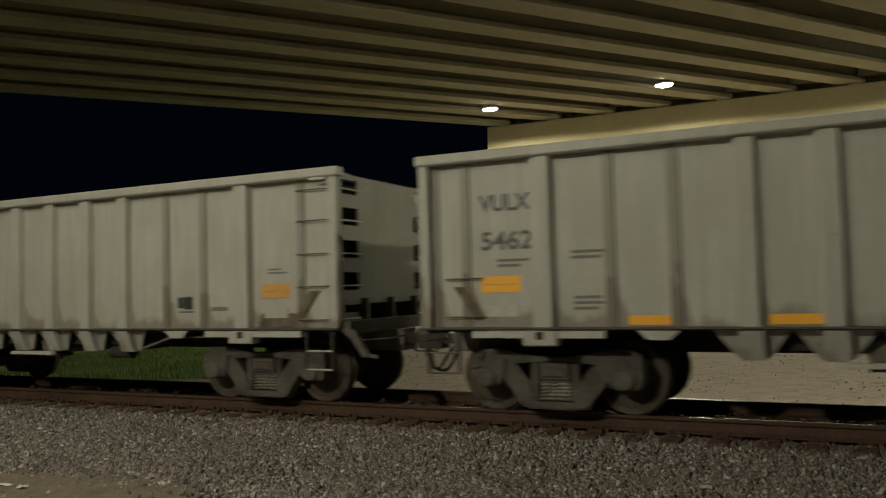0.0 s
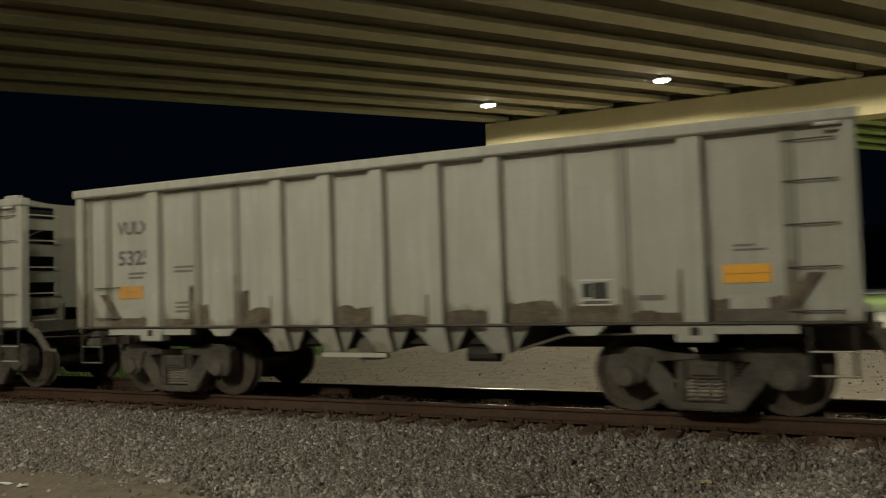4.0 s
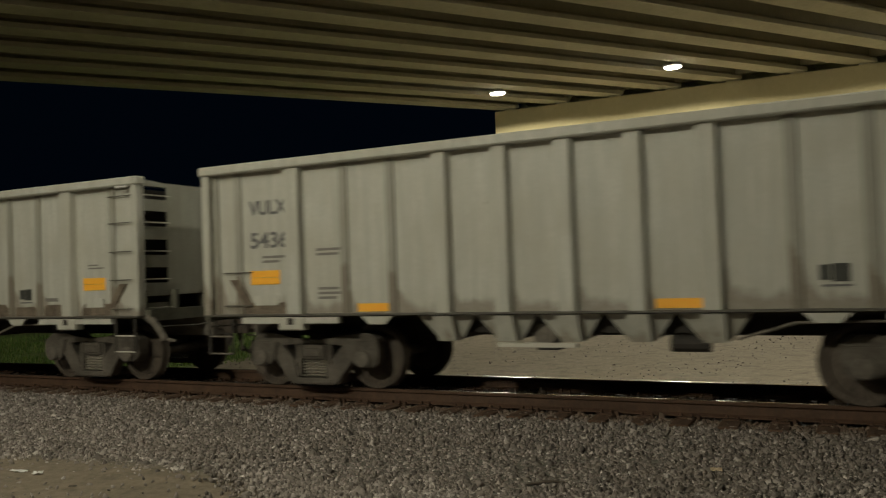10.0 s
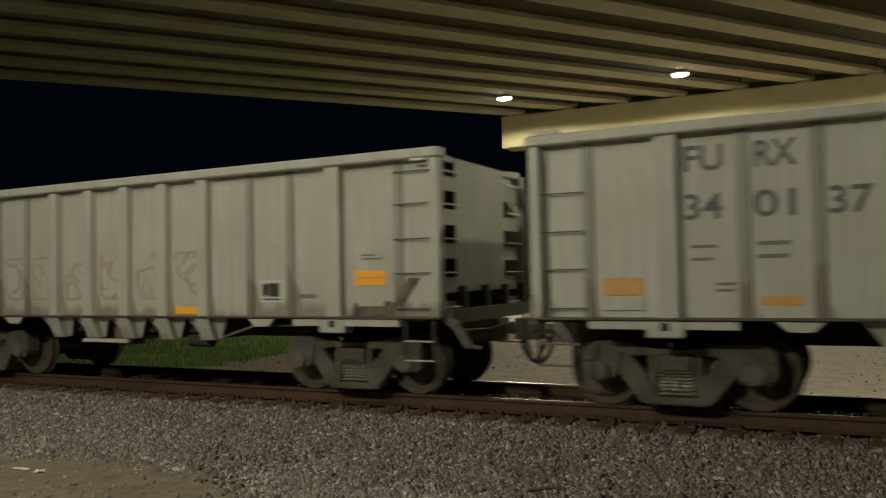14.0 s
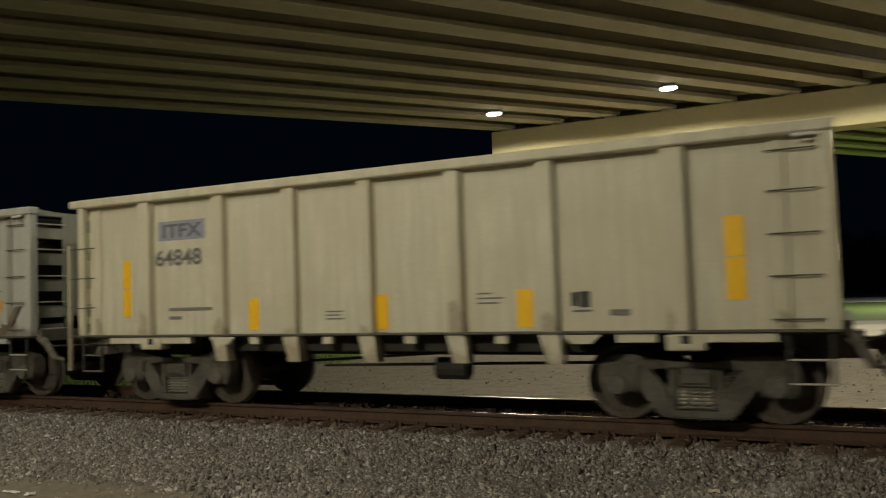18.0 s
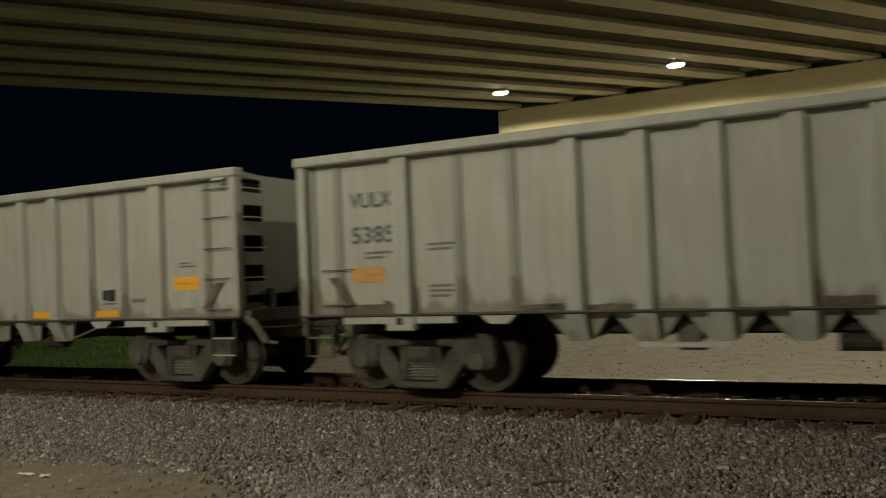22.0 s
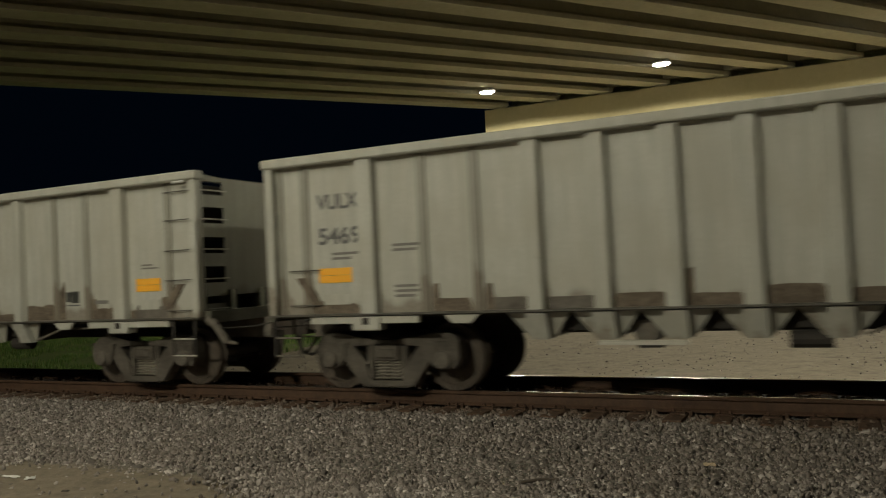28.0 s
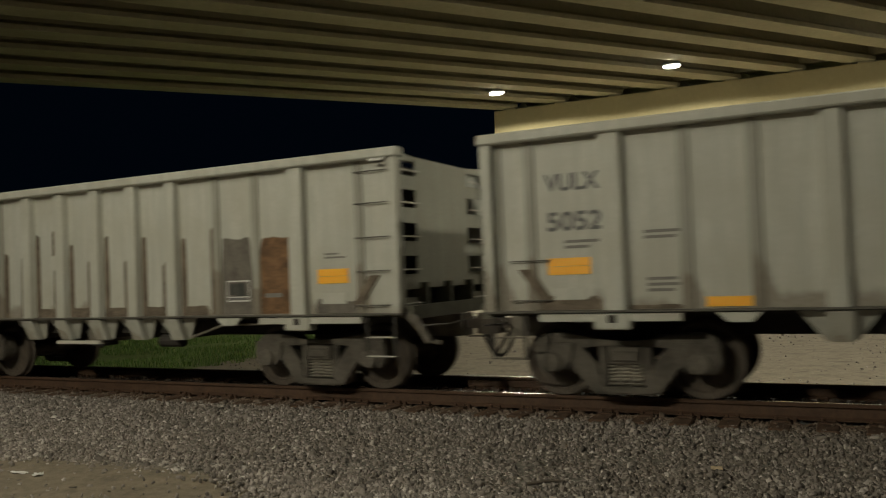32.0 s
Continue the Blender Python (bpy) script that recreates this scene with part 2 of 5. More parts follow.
def stone_material():
    m, nt, b = material("ballast_stone", 0.85)
    geo = nt.nodes.new("ShaderNodeNewGeometry")
    grain = noise_of(nt, 60.0, 4, 0.7)
    broad = noise_of(nt, 0.45, 4, 0.6)
    colour = ramp(nt, geo.outputs["Random Per Island"], (0.0, (0.09, 0.078, 0.071)), (0.3, (0.19, 0.165, 0.15)), (0.7, (0.305, 0.268, 0.243)), (0.92, (0.45, 0.405, 0.375)), (1.0, (0.70, 0.65, 0.61)))
    colour = mix(nt, maths(nt, "MULTIPLY", grain, 0.5), colour, (0.10, 0.09, 0.075))
    colour = mix(nt, ramp(nt, broad, (0.45, (0, 0, 0)), (0.7, (0.3, 0.3, 0.3))), colour, (0.17, 0.14, 0.11))
    co = nt.nodes.new("ShaderNodeTexCoord")
    xyz = nt.nodes.new("ShaderNodeSeparateXYZ")
    nt.links.new(co.outputs["Object"], xyz.inputs[0])
    stain = ramp(nt, maths(nt, "MULTIPLY_ADD", maths(nt, "ABSOLUTE", maths(nt, "SUBTRACT", xyz.outputs[1], 0.75)), -1.0, maths(nt, "MULTIPLY_ADD", broad, 0.5, 1.28)), (0.10, (0, 0, 0)), (0.55, (0.8, 0.8, 0.8)))
    colour = mix(nt, stain, colour, (0.13, 0.085, 0.056))
    nt.links.new(colour, b.inputs["Base Color"])
    relief(nt, b, grain, 0.5, 0.004)
    return m


STONE = stone_material()
# Shade under the train is put into these stones' dark oily colour.
OILY_SHADED = mottled("oily_shaded_stone", (0.022, 0.015, 0.011), (0.075, 0.052, 0.036), 7.0, 0.8)


def ground_material():
    """Dirt and grass laid out over the ground as they lie."""
    m, nt, b = material("ground_cover", 0.95)
    co = nt.nodes.new("ShaderNodeTexCoord")
    xyz = nt.nodes.new("ShaderNodeSeparateXYZ")
    nt.links.new(co.outputs["Object"], xyz.inputs[0])
    broad, grain, spots = noise_of(nt, 0.35, 5), noise_of(nt, 9.0, 6, 0.7), noise_of(nt, 2.2, 6, 0.7)
    dust = ramp(nt, grain, (0.3, (0.18, 0.153, 0.115)), (0.7, (0.315, 0.272, 0.208)))
    dust = mix(nt, ramp(nt, spots, (0.5, (0, 0, 0)), (0.72, (0.7, 0.7, 0.7))), dust, (0.09, 0.076, 0.054))
    dirt = ramp(nt, maths(nt, "MULTIPLY_ADD", grain, 0.5, maths(nt, "MULTIPLY", spots, 0.5)), (0.34, (0.10, 0.083, 0.06)), (0.66, (0.25, 0.208, 0.152)))
    grass = ramp(nt, grain, (0.3, (0.075, 0.115, 0.024)), (0.7, (0.165, 0.235, 0.055)))
    near = ramp(nt, maths(nt, "ADD", xyz.outputs[1], maths(nt, "MULTIPLY", broad, 0.5)), (0.0, (1, 1, 1)), (0.02, (0, 0, 0)))
    soil = mix(nt, near, dust, dirt)
    bed = ramp(nt, maths(nt, "MULTIPLY_ADD", maths(nt, "ABSOLUTE", maths(nt, "ADD", xyz.outputs[1], 0.5)), -0.25, maths(nt, "MULTIPLY_ADD", broad, 0.1, 0.76)), (0.08, (0, 0, 0)), (0.16, (1, 1, 1)))
    soil = mix(nt, bed, soil, ramp(nt, grain, (0.3, (0.10, 0.092, 0.08)), (0.7, (0.21, 0.195, 0.175))))
    wob = maths(nt, "MULTIPLY_ADD", broad, 6.0, -3.0)
    far_side = maths(nt, "GREATER_THAN", maths(nt, "ADD", xyz.outputs[1], wob), 33.0)
    west = maths(nt, "MULTIPLY", maths(nt, "GREATER_THAN", maths(nt, "ADD", maths(nt, "MULTIPLY", xyz.outputs[0], -1.0), maths(nt, "MULTIPLY", wob, 0.4)), 14.8), maths(nt, "GREATER_THAN", xyz.outputs[1], 4.4))
    colour = mix(nt, maths(nt, "MAXIMUM", far_side, west), soil, grass)
    nt.links.new(colour, b.inputs["Base Color"])
    relief(nt, b, grain, 0.6, 0.02)
    return m


GROUND = ground_material()

# ---- ground ----
def ground_height(y):
    rows = ((-4000, -0.47), (-9, -0.47), (-4.2, -0.47), (-3.4, -0.46), (-1.6, -0.40), (-0.66, -0.242), (2.1, -0.242), (3.0, -0.44), (6, -0.5), (4000, -0.52))
    for (a, za), (b, zb) in zip(rows, rows[1:]):
        if a <= y <= b:
            return za + (zb - za) * (y - a) / (b - a)
    return -0.5


def build_ground():
    xs = [-3500, -1200, -400, -120, -60, -40, *np.arange(-30, 16.1, 1.0), 30, 60, 120, 400, 1200, 3500]
    ys = [-3500, -1000, -300, -100, -40, -20, *np.arange(-14, 6.1, 0.5), 8, 10, 14, 18, 22, 26, 32, 40, 60, 100, 200, 600, 1500, 3500]
    verts = [(x, y, ground_height(y) + (0.05 * noise.noise((0.6 * x, 0.6 * y, 1)) if -30 < x < 16 and abs(y) < 20 and not -1.2 < y < 3 else 0)) for y in ys for x in xs]
    n = len(xs)
    faces = [(j * n + i, j * n + i + 1, (j + 1) * n + i + 1, (j + 1) * n + i) for j in range(len(ys) - 1) for i in range(n - 1)]
    me = bpy.data.meshes.new("ground")
    me.from_pydata(verts, [], faces)
    me.materials.append(GROUND)
    me.shade_smooth()
    tagged(new("ground", me), "packed dirt and gravelly ground with patches of grass", "ground", kind="structure")


build_ground()


def stones(name, count, x0, x1, y0, y1, size, sink, label, dense=None, seed=1, mat=None):
    """Loose angular stones strewn on the ground, as one mesh."""
    rng = np.random.default_rng(seed)
    bm = bmesh.new()
    bmesh.ops.create_cube(bm, size=1.5)
    bmesh.ops.triangulate(bm, faces=bm.faces[:])
    base = np.array([v.co for v in bm.verts])
    tris = np.array([[v.index for v in f.verts] for f in bm.faces])
    bm.free()
    x, y = rng.uniform(x0, x1, count), rng.uniform(y0, y1, count)
    if dense:
        keep = np.array([dense(a, b, r) for a, b, r in zip(x, y, rng.uniform(0, 1, count))])
        x, y = x[keep], y[keep]
    count = len(x)
    r = size * rng.lognormal(0, 0.33, count)
    z = np.interp(y, [-4.2, -3.4, -1.6, -0.66, 2.1, 3.0, 6], [-0.47, -0.46, -0.40, -0.242, -0.242, -0.44, -0.5]) + sink * r + rng.uniform(-0.3, 0.3, count) * r
    q = rng.normal(size=(count, 4))
    q /= np.linalg.norm(q, axis=1)[:, None]
    w, a, b, c = q.T
    R = np.stack([1 - 2 * (b * b + c * c), 2 * (a * b - c * w), 2 * (a * c + b * w), 2 * (a * b + c * w), 1 - 2 * (a * a + c * c), 2 * (b * c - a * w), 2 * (a * c - b * w), 2 * (b * c + a * w), 1 - 2 * (a * a + b * b)], 1).reshape(-1, 3, 3)
    shape = base[None] * rng.uniform(0.55, 1.22, (count, len(base), 3)) * rng.uniform((0.9, 0.6, 0.38), (1.6, 1.1, 0.75), (count, 3))[:, None, :]
    v = np.einsum("nij,nkj->nki", R, shape * r[:, None, None]) + np.stack([x, y, z], 1)[:, None, :]
    f = (tris[None] + (np.arange(count) * len(base))[:, None, None]).reshape(-1, 3)
    me = bpy.data.meshes.new(name)
    me.vertices.add(count * len(base))
    me.vertices.foreach_set("co", v.astype(np.float32).ravel())
    me.loops.add(len(f) * 3)
    me.loops.foreach_set("vertex_index", f.astype(np.int32).ravel())
    me.polygons.add(len(f))
    me.polygons.foreach_set("loop_start", np.arange(0, len(f) * 3, 3, dtype=np.int32))
    me.update(calc_edges=True)
    me.materials.append(mat or STONE)
    return tagged(new(name, me), label, "ballast", kind="stuff")


def near_ballast(x, y, r):
    edge = -3.12 + 0.30 * noise.noise((0.7 * x, 0.3, 2)) - 0.42 * max(0.0, x + 6.6)
    return (y > edge and r < 0.55 + 1.1 * (y - edge)) or r < max(0.03, 0.55 - (edge - y) * 1.2)


stones("ballast", 172000, -15.0, 2.6, -5.6, -0.06, 0.0192, 0.15, "grey crushed-stone ballast along the track", near_ballast, 3)
stones("ballast", 11000, -22.0, 6.0, 0.06, 1.42, 0.036, 0.3, "oily crushed-stone ballast between the rails, darkened for shade under the train", None, 4, OILY_SHADED)
stones("ballast", 5000, -22.0, 8.0, 1.6, 2.7, 0.034, 0.0, "grey crushed-stone ballast beyond the track", None, 5)
stones("ballast", 5000, -45.0, -15.0, -3.4, -0.42, 0.045, 0.15, "grey crushed-stone ballast further up the track", None, 6)
stones("gravel", 2600, -16.0, 4.0, 2.7, 16.0, 0.018, -0.2, "loose gravel on the pale dirt beyond the track", None, 7)


def grass(name, count, x0, x1, y0, y1, tall, label, seed):
    """Blades of grass, as one mesh."""
    rng = np.random.default_rng(seed)
    x, y = rng.uniform(x0, x1, count), rng.uniform(y0, y1, count)
    keep = np.array([noise.noise((0.5 * a, 0.5 * b, 5)) > -0.15 - 0.02 * (b - y0) and -a > 14.4 + 0.8 * noise.noise((0.4 * b, 0.2, 1)) for a, b in zip(x, y)])
    x, y = x[keep], y[keep]
    n = len(x)
    a, hgt, lean = rng.uniform(0, 6.28, n), tall * rng.uniform(0.5, 1.3, n), rng.uniform(0, 0.5, n)
    z = np.interp(y, [2.1, 3.0, 6], [-0.25, -0.44, -0.5]) - 0.03
    w = 0.012
    p = np.stack([np.stack([x - w * np.cos(a), y - w * np.sin(a), z], 1), np.stack([x + w * np.cos(a), y + w * np.sin(a), z], 1), np.stack([x + lean * hgt * np.sin(a), y - lean * hgt * np.cos(a), z + hgt], 1)], 1).reshape(-1, 3)
    me = bpy.data.meshes.new(name)
    me.from_pydata(p.tolist(), [], np.arange(3 * n).reshape(-1, 3).tolist())
    me.materials.append(GRASS)
    return tagged(new(name, me), label, "grass", kind="stuff")


GRASS, _nt, _b = material("grass_blade", 0.7)
_nt.links.new(ramp(_nt, _nt.nodes.new("ShaderNodeNewGeometry").outputs["Random Per Island"], (0.0, (0.07, 0.14, 0.025)), (0.6, (0.15, 0.28, 0.055)), (1.0, (0.26, 0.30, 0.09))), _b.inputs["Base Color"])
grass("grass", 30000, -32.0, -13.5, 4.2, 14.0, 0.16, "rough green grass beyond the track", 9)

# ---- track ----
track = tagged(new("railway_track"), "single railway track with rusty rails on dark wooden ties", "railway track")


def rail_profile(y):
    half = ((0.076, -0.19), (0.076, -0.178), (0.014, -0.152), (0.010, -0.06), (0.036, -0.042), (0.038, -0.008), (0.029, -0.001))
    return [(y + a, z) for a, z in half] + [(y - a, z) for a, z in half[::-1]]


for y in (0.0, 1.505):
    bm = bmesh.new()
    prism(bm, rail_profile(y), "x", -420, 420)
    rail = part("rail", bm, RAIL, track, "rusty steel rail with a worn bright head")
    bm = bmesh.new()
    arc = [(y + 0.0055 * k, 0.0012 - 0.0042 * (k / 6.0) ** 2) for k in range(-6, 7)]
    prism(bm, [(y - 0.030, -0.006)] + arc + [(y + 0.030, -0.006)], "x", -420, 420)
    part("running_surface", bm, RAIL_TOP, rail, "bright worn rail head", smooth=True)
tie_mesh = mesh_of("tie", boxes((-0.115, 0.115, -0.56, 2.06, -0.40, -0.205), bevel=0.012), TIE)
plate_mesh = mesh_of("tie_plate", boxes((-0.09, 0.09, -0.17, 0.17, -0.206, -0.188), (-0.075, -0.05, -0.11, -0.075, -0.19, -0.155), (0.05, 0.075, 0.075, 0.11, -0.19, -0.155), (0.045, 0.07, -0.11, -0.075, -0.19, -0.158)), RAIL)
anchor_mesh = mesh_of("rail_anchor", boxes((-0.02, 0.02, -0.10, 0.09, -0.22, -0.175), (-0.018, 0.018, -0.115, -0.085, -0.235, -0.16)), RAIL)
rng = random.Random(5)
for k in range(-44, 14):
    x = 0.5 * k + 0.21 + rng.uniform(-0.03, 0.03)
    tie = part("tie", tie_mesh, None, track, at=(x, 0, rng.uniform(-0.006, 0.006)))
    tie.rotation_euler = (0, 0, rng.uniform(-0.02, 0.02))
    for y in (0.0, 1.505):
        part("tie_plate", plate_mesh, None, tie, at=(0, y, 0))
    if k % 2 == 0:
        part("rail_anchor", anchor_mesh, None, track, at=(x + 0.14, 0, 0))
bm = bmesh.new()
for k in list(range(-840, -44)) + list(range(14, 840)):
    box(bm, 0.5 * k + 0.1, 0.5 * k + 0.33, -0.56, 2.06, -0.40, -0.205)
tagged(part("far_ties", bm, TIE, track), kind="stuff")

# ---- overpass ----
SKEW = radians(57.36)
SOFFIT, CAP_Y0, CAP_Y1, CAP_Z0, CAP_Z1 = 9.97, 29.0, 30.4, 8.24, 9.88
ALONG = Vector((math.cos(SKEW), math.sin(SKEW), 0))
overpass = tagged(new("overpass"), "concrete highway overpass on skewed parallel girders above the track", "overpass")


def crest(t):
    """Rise of the road along the girders from the pier's face."""
    return 0.0216 * t - 0.00009 * t * t


def soffit_at(y):
    return SOFFIT + crest((y - CAP_Y0) / math.sin(SKEW))


def girder_section():
    half = ((0.43, 0.0), (0.43, 0.16), (0.09, 0.36), (0.09, 1.02), (0.24, 1.12), (0.24, 1.22))
    return [(a, z) for a, z in half] + [(-a, z) for a, z in half[::-1]]


def girder_mesh(length):
    """A girder that follows the road's crest; length is negative for the near span."""
    bm, rings, n = bmesh.new(), [], 28
    for i in range(n + 1):
        t = length * i / n
        rings.append([bm.verts.new((t, y, z + crest(t))) for y, z in girder_section()])
    m = len(rings[0])
    for a, b in zip(rings, rings[1:]):
        for j in range(m):
            bm.faces.new((a[j], a[(j + 1) % m], b[(j + 1) % m], b[j]))
    bm.faces.new(rings[0])
    bm.faces.new(rings[-1][::-1])
    return mesh_of("girder", bm, GIRDER)


span_near, span_far = girder_mesh(-66.0), girder_mesh(42.0)
PITCH, FIRST_GIRDER = 2.724, -15.526
for k in range(20):
    x = FIRST_GIRDER + PITCH * k
    for me, y_end in ((span_near, CAP_Y0 + 0.45), (span_far, CAP_Y1 - 0.45)):
        g = part("girder", me, None, overpass)
        foot = Vector((x + (y_end - CAP_Y0) / math.tan(SKEW), y_end, SOFFIT))
        g.location, g.rotation_euler = foot, (0, 0, SKEW)
    part("bearing_block", boxes((x - 0.05, x + 0.55, CAP_Y0 + 0.06, CAP_Y0 + 0.5, CAP_Z1 - 0.02, SOFFIT + 0.004)), GIRDER, overpass)
for k in range(19):
    a, y, bm = FIRST_GIRDER + PITCH * k, CAP_Y0 + 0.18, bmesh.new()
    prism(bm, [(a + 0.35, y), (a + PITCH - 0.35, y), (a + PITCH - 0.2, y + 0.22), (a + 0.5, y + 0.22)], "z", SOFFIT + 0.25, SOFFIT + 1.2)
    part("end_diaphragm", bm, GIRDER, overpass)


def slab(t0, t1, x0, x1, z0, z1):
    """A slab along the girders; t along them from the bent, x where it meets the bent's face."""
    bm = bmesh.new()
    rings = []
    for t in np.linspace(t0, t1, 36):
        lo, hi = (Vector((x, CAP_Y0, crest(t))) + ALONG * t for x in (x0, x1))
        rings.append([bm.verts.new(p + Vector((0, 0, z))) for p, z in ((lo, z0), (hi, z0), (hi, z1), (lo, z1))])
    for a, b in zip(rings, rings[1:]):
        for j in range(4):
            bm.faces.new((a[j], a[(j + 1) % 4], b[(j + 1) % 4], b[j]))
    bm.faces.new(rings[0])
    bm.faces.new(rings[-1][::-1])
    return bm


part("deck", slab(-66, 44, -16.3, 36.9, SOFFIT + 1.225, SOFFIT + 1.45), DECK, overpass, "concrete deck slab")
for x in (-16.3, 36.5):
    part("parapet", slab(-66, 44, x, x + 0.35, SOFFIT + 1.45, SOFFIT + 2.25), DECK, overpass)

bent = tagged(new("bridge_pier"), "cream-painted concrete pier cap on tan rectangular columns", "bridge pier")
bm = boxes((-16.15, 34.6, CAP_Y0, CAP_Y1, CAP_Z0, CAP_Z1))
soften(bm, 0.03, 1)
part("pier_cap", bm, CAP, bent, "cream-painted concrete cap beam")
COLUMNS = (-13.2, -3.56, 6.08, 15.72, 25.36)
for x in COLUMNS:
    w = 3.36
    col = part("column", boxes((x, x + w, 28.62, 30.7, -0.5, 7.6), bevel=0.06), TAN, bent, "tan-painted rectangular column")
    part("capital", boxes((x - 0.07, x + w + 0.07, 28.55, 30.77, 7.5, 8.25), bevel=0.09), PALE, col, "pale painted capital")
    part("painted_band", boxes((x - 0.006, x + w + 0.006, 28.612, 30.706, 3.05, 3.74)), PALE, col, "pale painted band with a ragged upper edge")
    part("ledge", boxes((x - 0.07, x + w + 0.07, 28.55, 30.77, 2.46, 3.15), bevel=0.05), PALE, col, "pale projecting band")
    rng = random.Random(3)
    bm = bmesh.new()
    for k in range(30):
        a = x + 0.02 + k * (w - 0.04) / 30
        prism(bm, [(a, 3.70), (a + 0.11, 3.70), (a + 0.10, 3.75 + rng.uniform(0, 0.10)), (a + 0.02, 3.75 + rng.uniform(0, 0.10))], "y", 28.6125, 28.63)
    part("ragged_paint_edge", bm, PALE, col)

# a faded wall painting, kept to plain shapes
MURAL_Y, MURAL_D = mottled("mural_yellow", (0.60, 0.50, 0.24), (0.74, 0.62, 0.34), 3.0, 0.85), mottled("mural_brown", (0.13, 0.085, 0.055), (0.24, 0.16, 0.10), 3.0, 0.85)
mural = tagged(new("wall_painting"), "small faded yellow and brown painted shapes on the tan column", "mural")
mx = -2.02
for pts, mat, name in (
    ([(-0.52, 5.66), (-0.34, 5.98), (0.10, 6.04), (0.52, 6.0), (0.66, 5.70), (0.42, 5.34), (0.14, 4.92), (-0.10, 4.95), (-0.30, 5.34)], MURAL_Y, "yellow_shape"),
    ([(-0.52, 5.46), (-0.28, 5.30), (-0.16, 5.06), (-0.44, 4.92), (-0.60, 4.46), (-1.02, 4.42), (-0.92, 4.84), (-0.84, 5.28)], MURAL_D, "brown_shape"),
    ([(0.42, 5.42), (0.18, 5.02), (0.44, 4.84), (0.52, 4.20), (0.66, 4.56), (1.14, 4.46), (0.94, 5.0), (0.72, 5.36)], MURAL_D, "brown_shape"),
    ([(-0.20, 6.10), (0.22, 6.10), (0.34, 6.26), (0.14, 6.44), (-0.12, 6.44), (-0.28, 6.28)], MURAL_D, "brown_shape"),
):
    bm = bmesh.new()
    prism(bm, [(mx + 0.62 * a, z) for a, z in pts], "y", 28.6155, 28.625)
    part(name, bm, mat, mural)

tagged(part("concrete_pad", boxes((-22, 34, 22.0, 33.0, -0.75, -0.36), bevel=0.03), PAD, None), "pale concrete slab round the foot of the pier", "pavement", kind="structure")

# ---- under-deck lamps, two in view, the rest unseen fill ----
GLOW, _nt, _b = material("lamp_lens", 0.4)
_b.inputs["Emission Color"].default_value, _b.inputs["Emission Strength"].default_value = (1.0, 0.96, 0.84, 1), 30.0


def deck_lamp(x, y, watts=LAMP_WATTS, drop=0.10):
    lamp = tagged(new("under_deck_lamp"), "glowing white floodlight hung beneath the girders, two in view, others added fill", "lamp", "lamps beneath the deck")
    z = soffit_at(y) - drop
    lamp.location = (x, y, z)
    part("housing", boxes((-0.36, 0.36, -0.25, 0.25, -0.085, 0.02), bevel=0.03), FIX, lamp)
    part("arm", boxes((-0.012, 0.012, -0.012, 0.012, 0.015, drop + 1.24)), FIX, lamp)
    bm = bmesh.new()
    # Lens is oversized so that its shape takes in the lamp's glare.
    bmesh.ops.create_uvsphere(bm, u_segments=20, v_segments=10, radius=1.0, matrix=Matrix.LocRotScale((0, 0, -0.10), None, (0.36, 0.25, 0.085)))
    lens = part("lens", bm, GLOW, lamp, "glowing lens", smooth=True)
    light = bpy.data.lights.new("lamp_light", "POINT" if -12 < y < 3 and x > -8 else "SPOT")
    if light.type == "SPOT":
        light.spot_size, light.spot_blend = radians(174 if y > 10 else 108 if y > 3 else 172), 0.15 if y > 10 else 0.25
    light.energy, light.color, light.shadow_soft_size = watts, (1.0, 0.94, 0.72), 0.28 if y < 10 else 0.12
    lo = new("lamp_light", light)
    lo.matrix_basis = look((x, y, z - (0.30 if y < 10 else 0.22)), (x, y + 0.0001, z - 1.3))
    return lamp


# First two lamps are in view; the rest are unseen, added as fill.
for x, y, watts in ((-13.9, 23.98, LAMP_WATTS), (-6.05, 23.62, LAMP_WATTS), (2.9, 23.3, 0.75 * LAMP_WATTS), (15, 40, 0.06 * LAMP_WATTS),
    (-1, 6.5, 1.5 * MIDDLE_FILL_WATTS), (-12, -1, 0.12 * MIDDLE_FILL_WATTS), (-16, -9, 0.25 * NEAR_FILL_WATTS), (-8.2, -8.2, 0.95 * NEAR_FILL_WATTS),
    (4, 2.5, 2.3 * NEAR_FILL_WATTS), (-7.3, -15, 1.95 * FLOOD_FILL_WATTS), (-17, -15, 0.2 * FLOOD_FILL_WATTS),
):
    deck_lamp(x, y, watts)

# ---- distance ----
tagged(part("road", boxes((-900, 900, 72, 90, -0.6, -0.46)), ROAD, None), "pale lit road across the grass", "road", kind="structure")

# Unseen lamp post, added to brighten the far grass and road.
fill_lamp_post = tagged(new("street_lamp"), "tall grey lamp post out of view, added to light the grass", "street lamp")
fill_lamp_post.location = (12, 52, -0.5)
bm = bmesh.new()
rod(bm, (0, 0, 0), (0, 0, 9.0), 0.09, 10)
part("pole", bm, FIX, fill_lamp_post)
bm = bmesh.new()
rod(bm, (0, 0, 8.9), (-2.0, 0, 9.3), 0.05, 8)
part("arm", bm, FIX, fill_lamp_post)
part("head", boxes((-2.6, -1.9, -0.15, 0.15, 9.24, 9.40), bevel=0.03), FIX, fill_lamp_post)
part("lens", boxes((-2.5, -2.0, -0.12, 0.12, 9.20, 9.238)), GLOW, fill_lamp_post, "glowing lens")
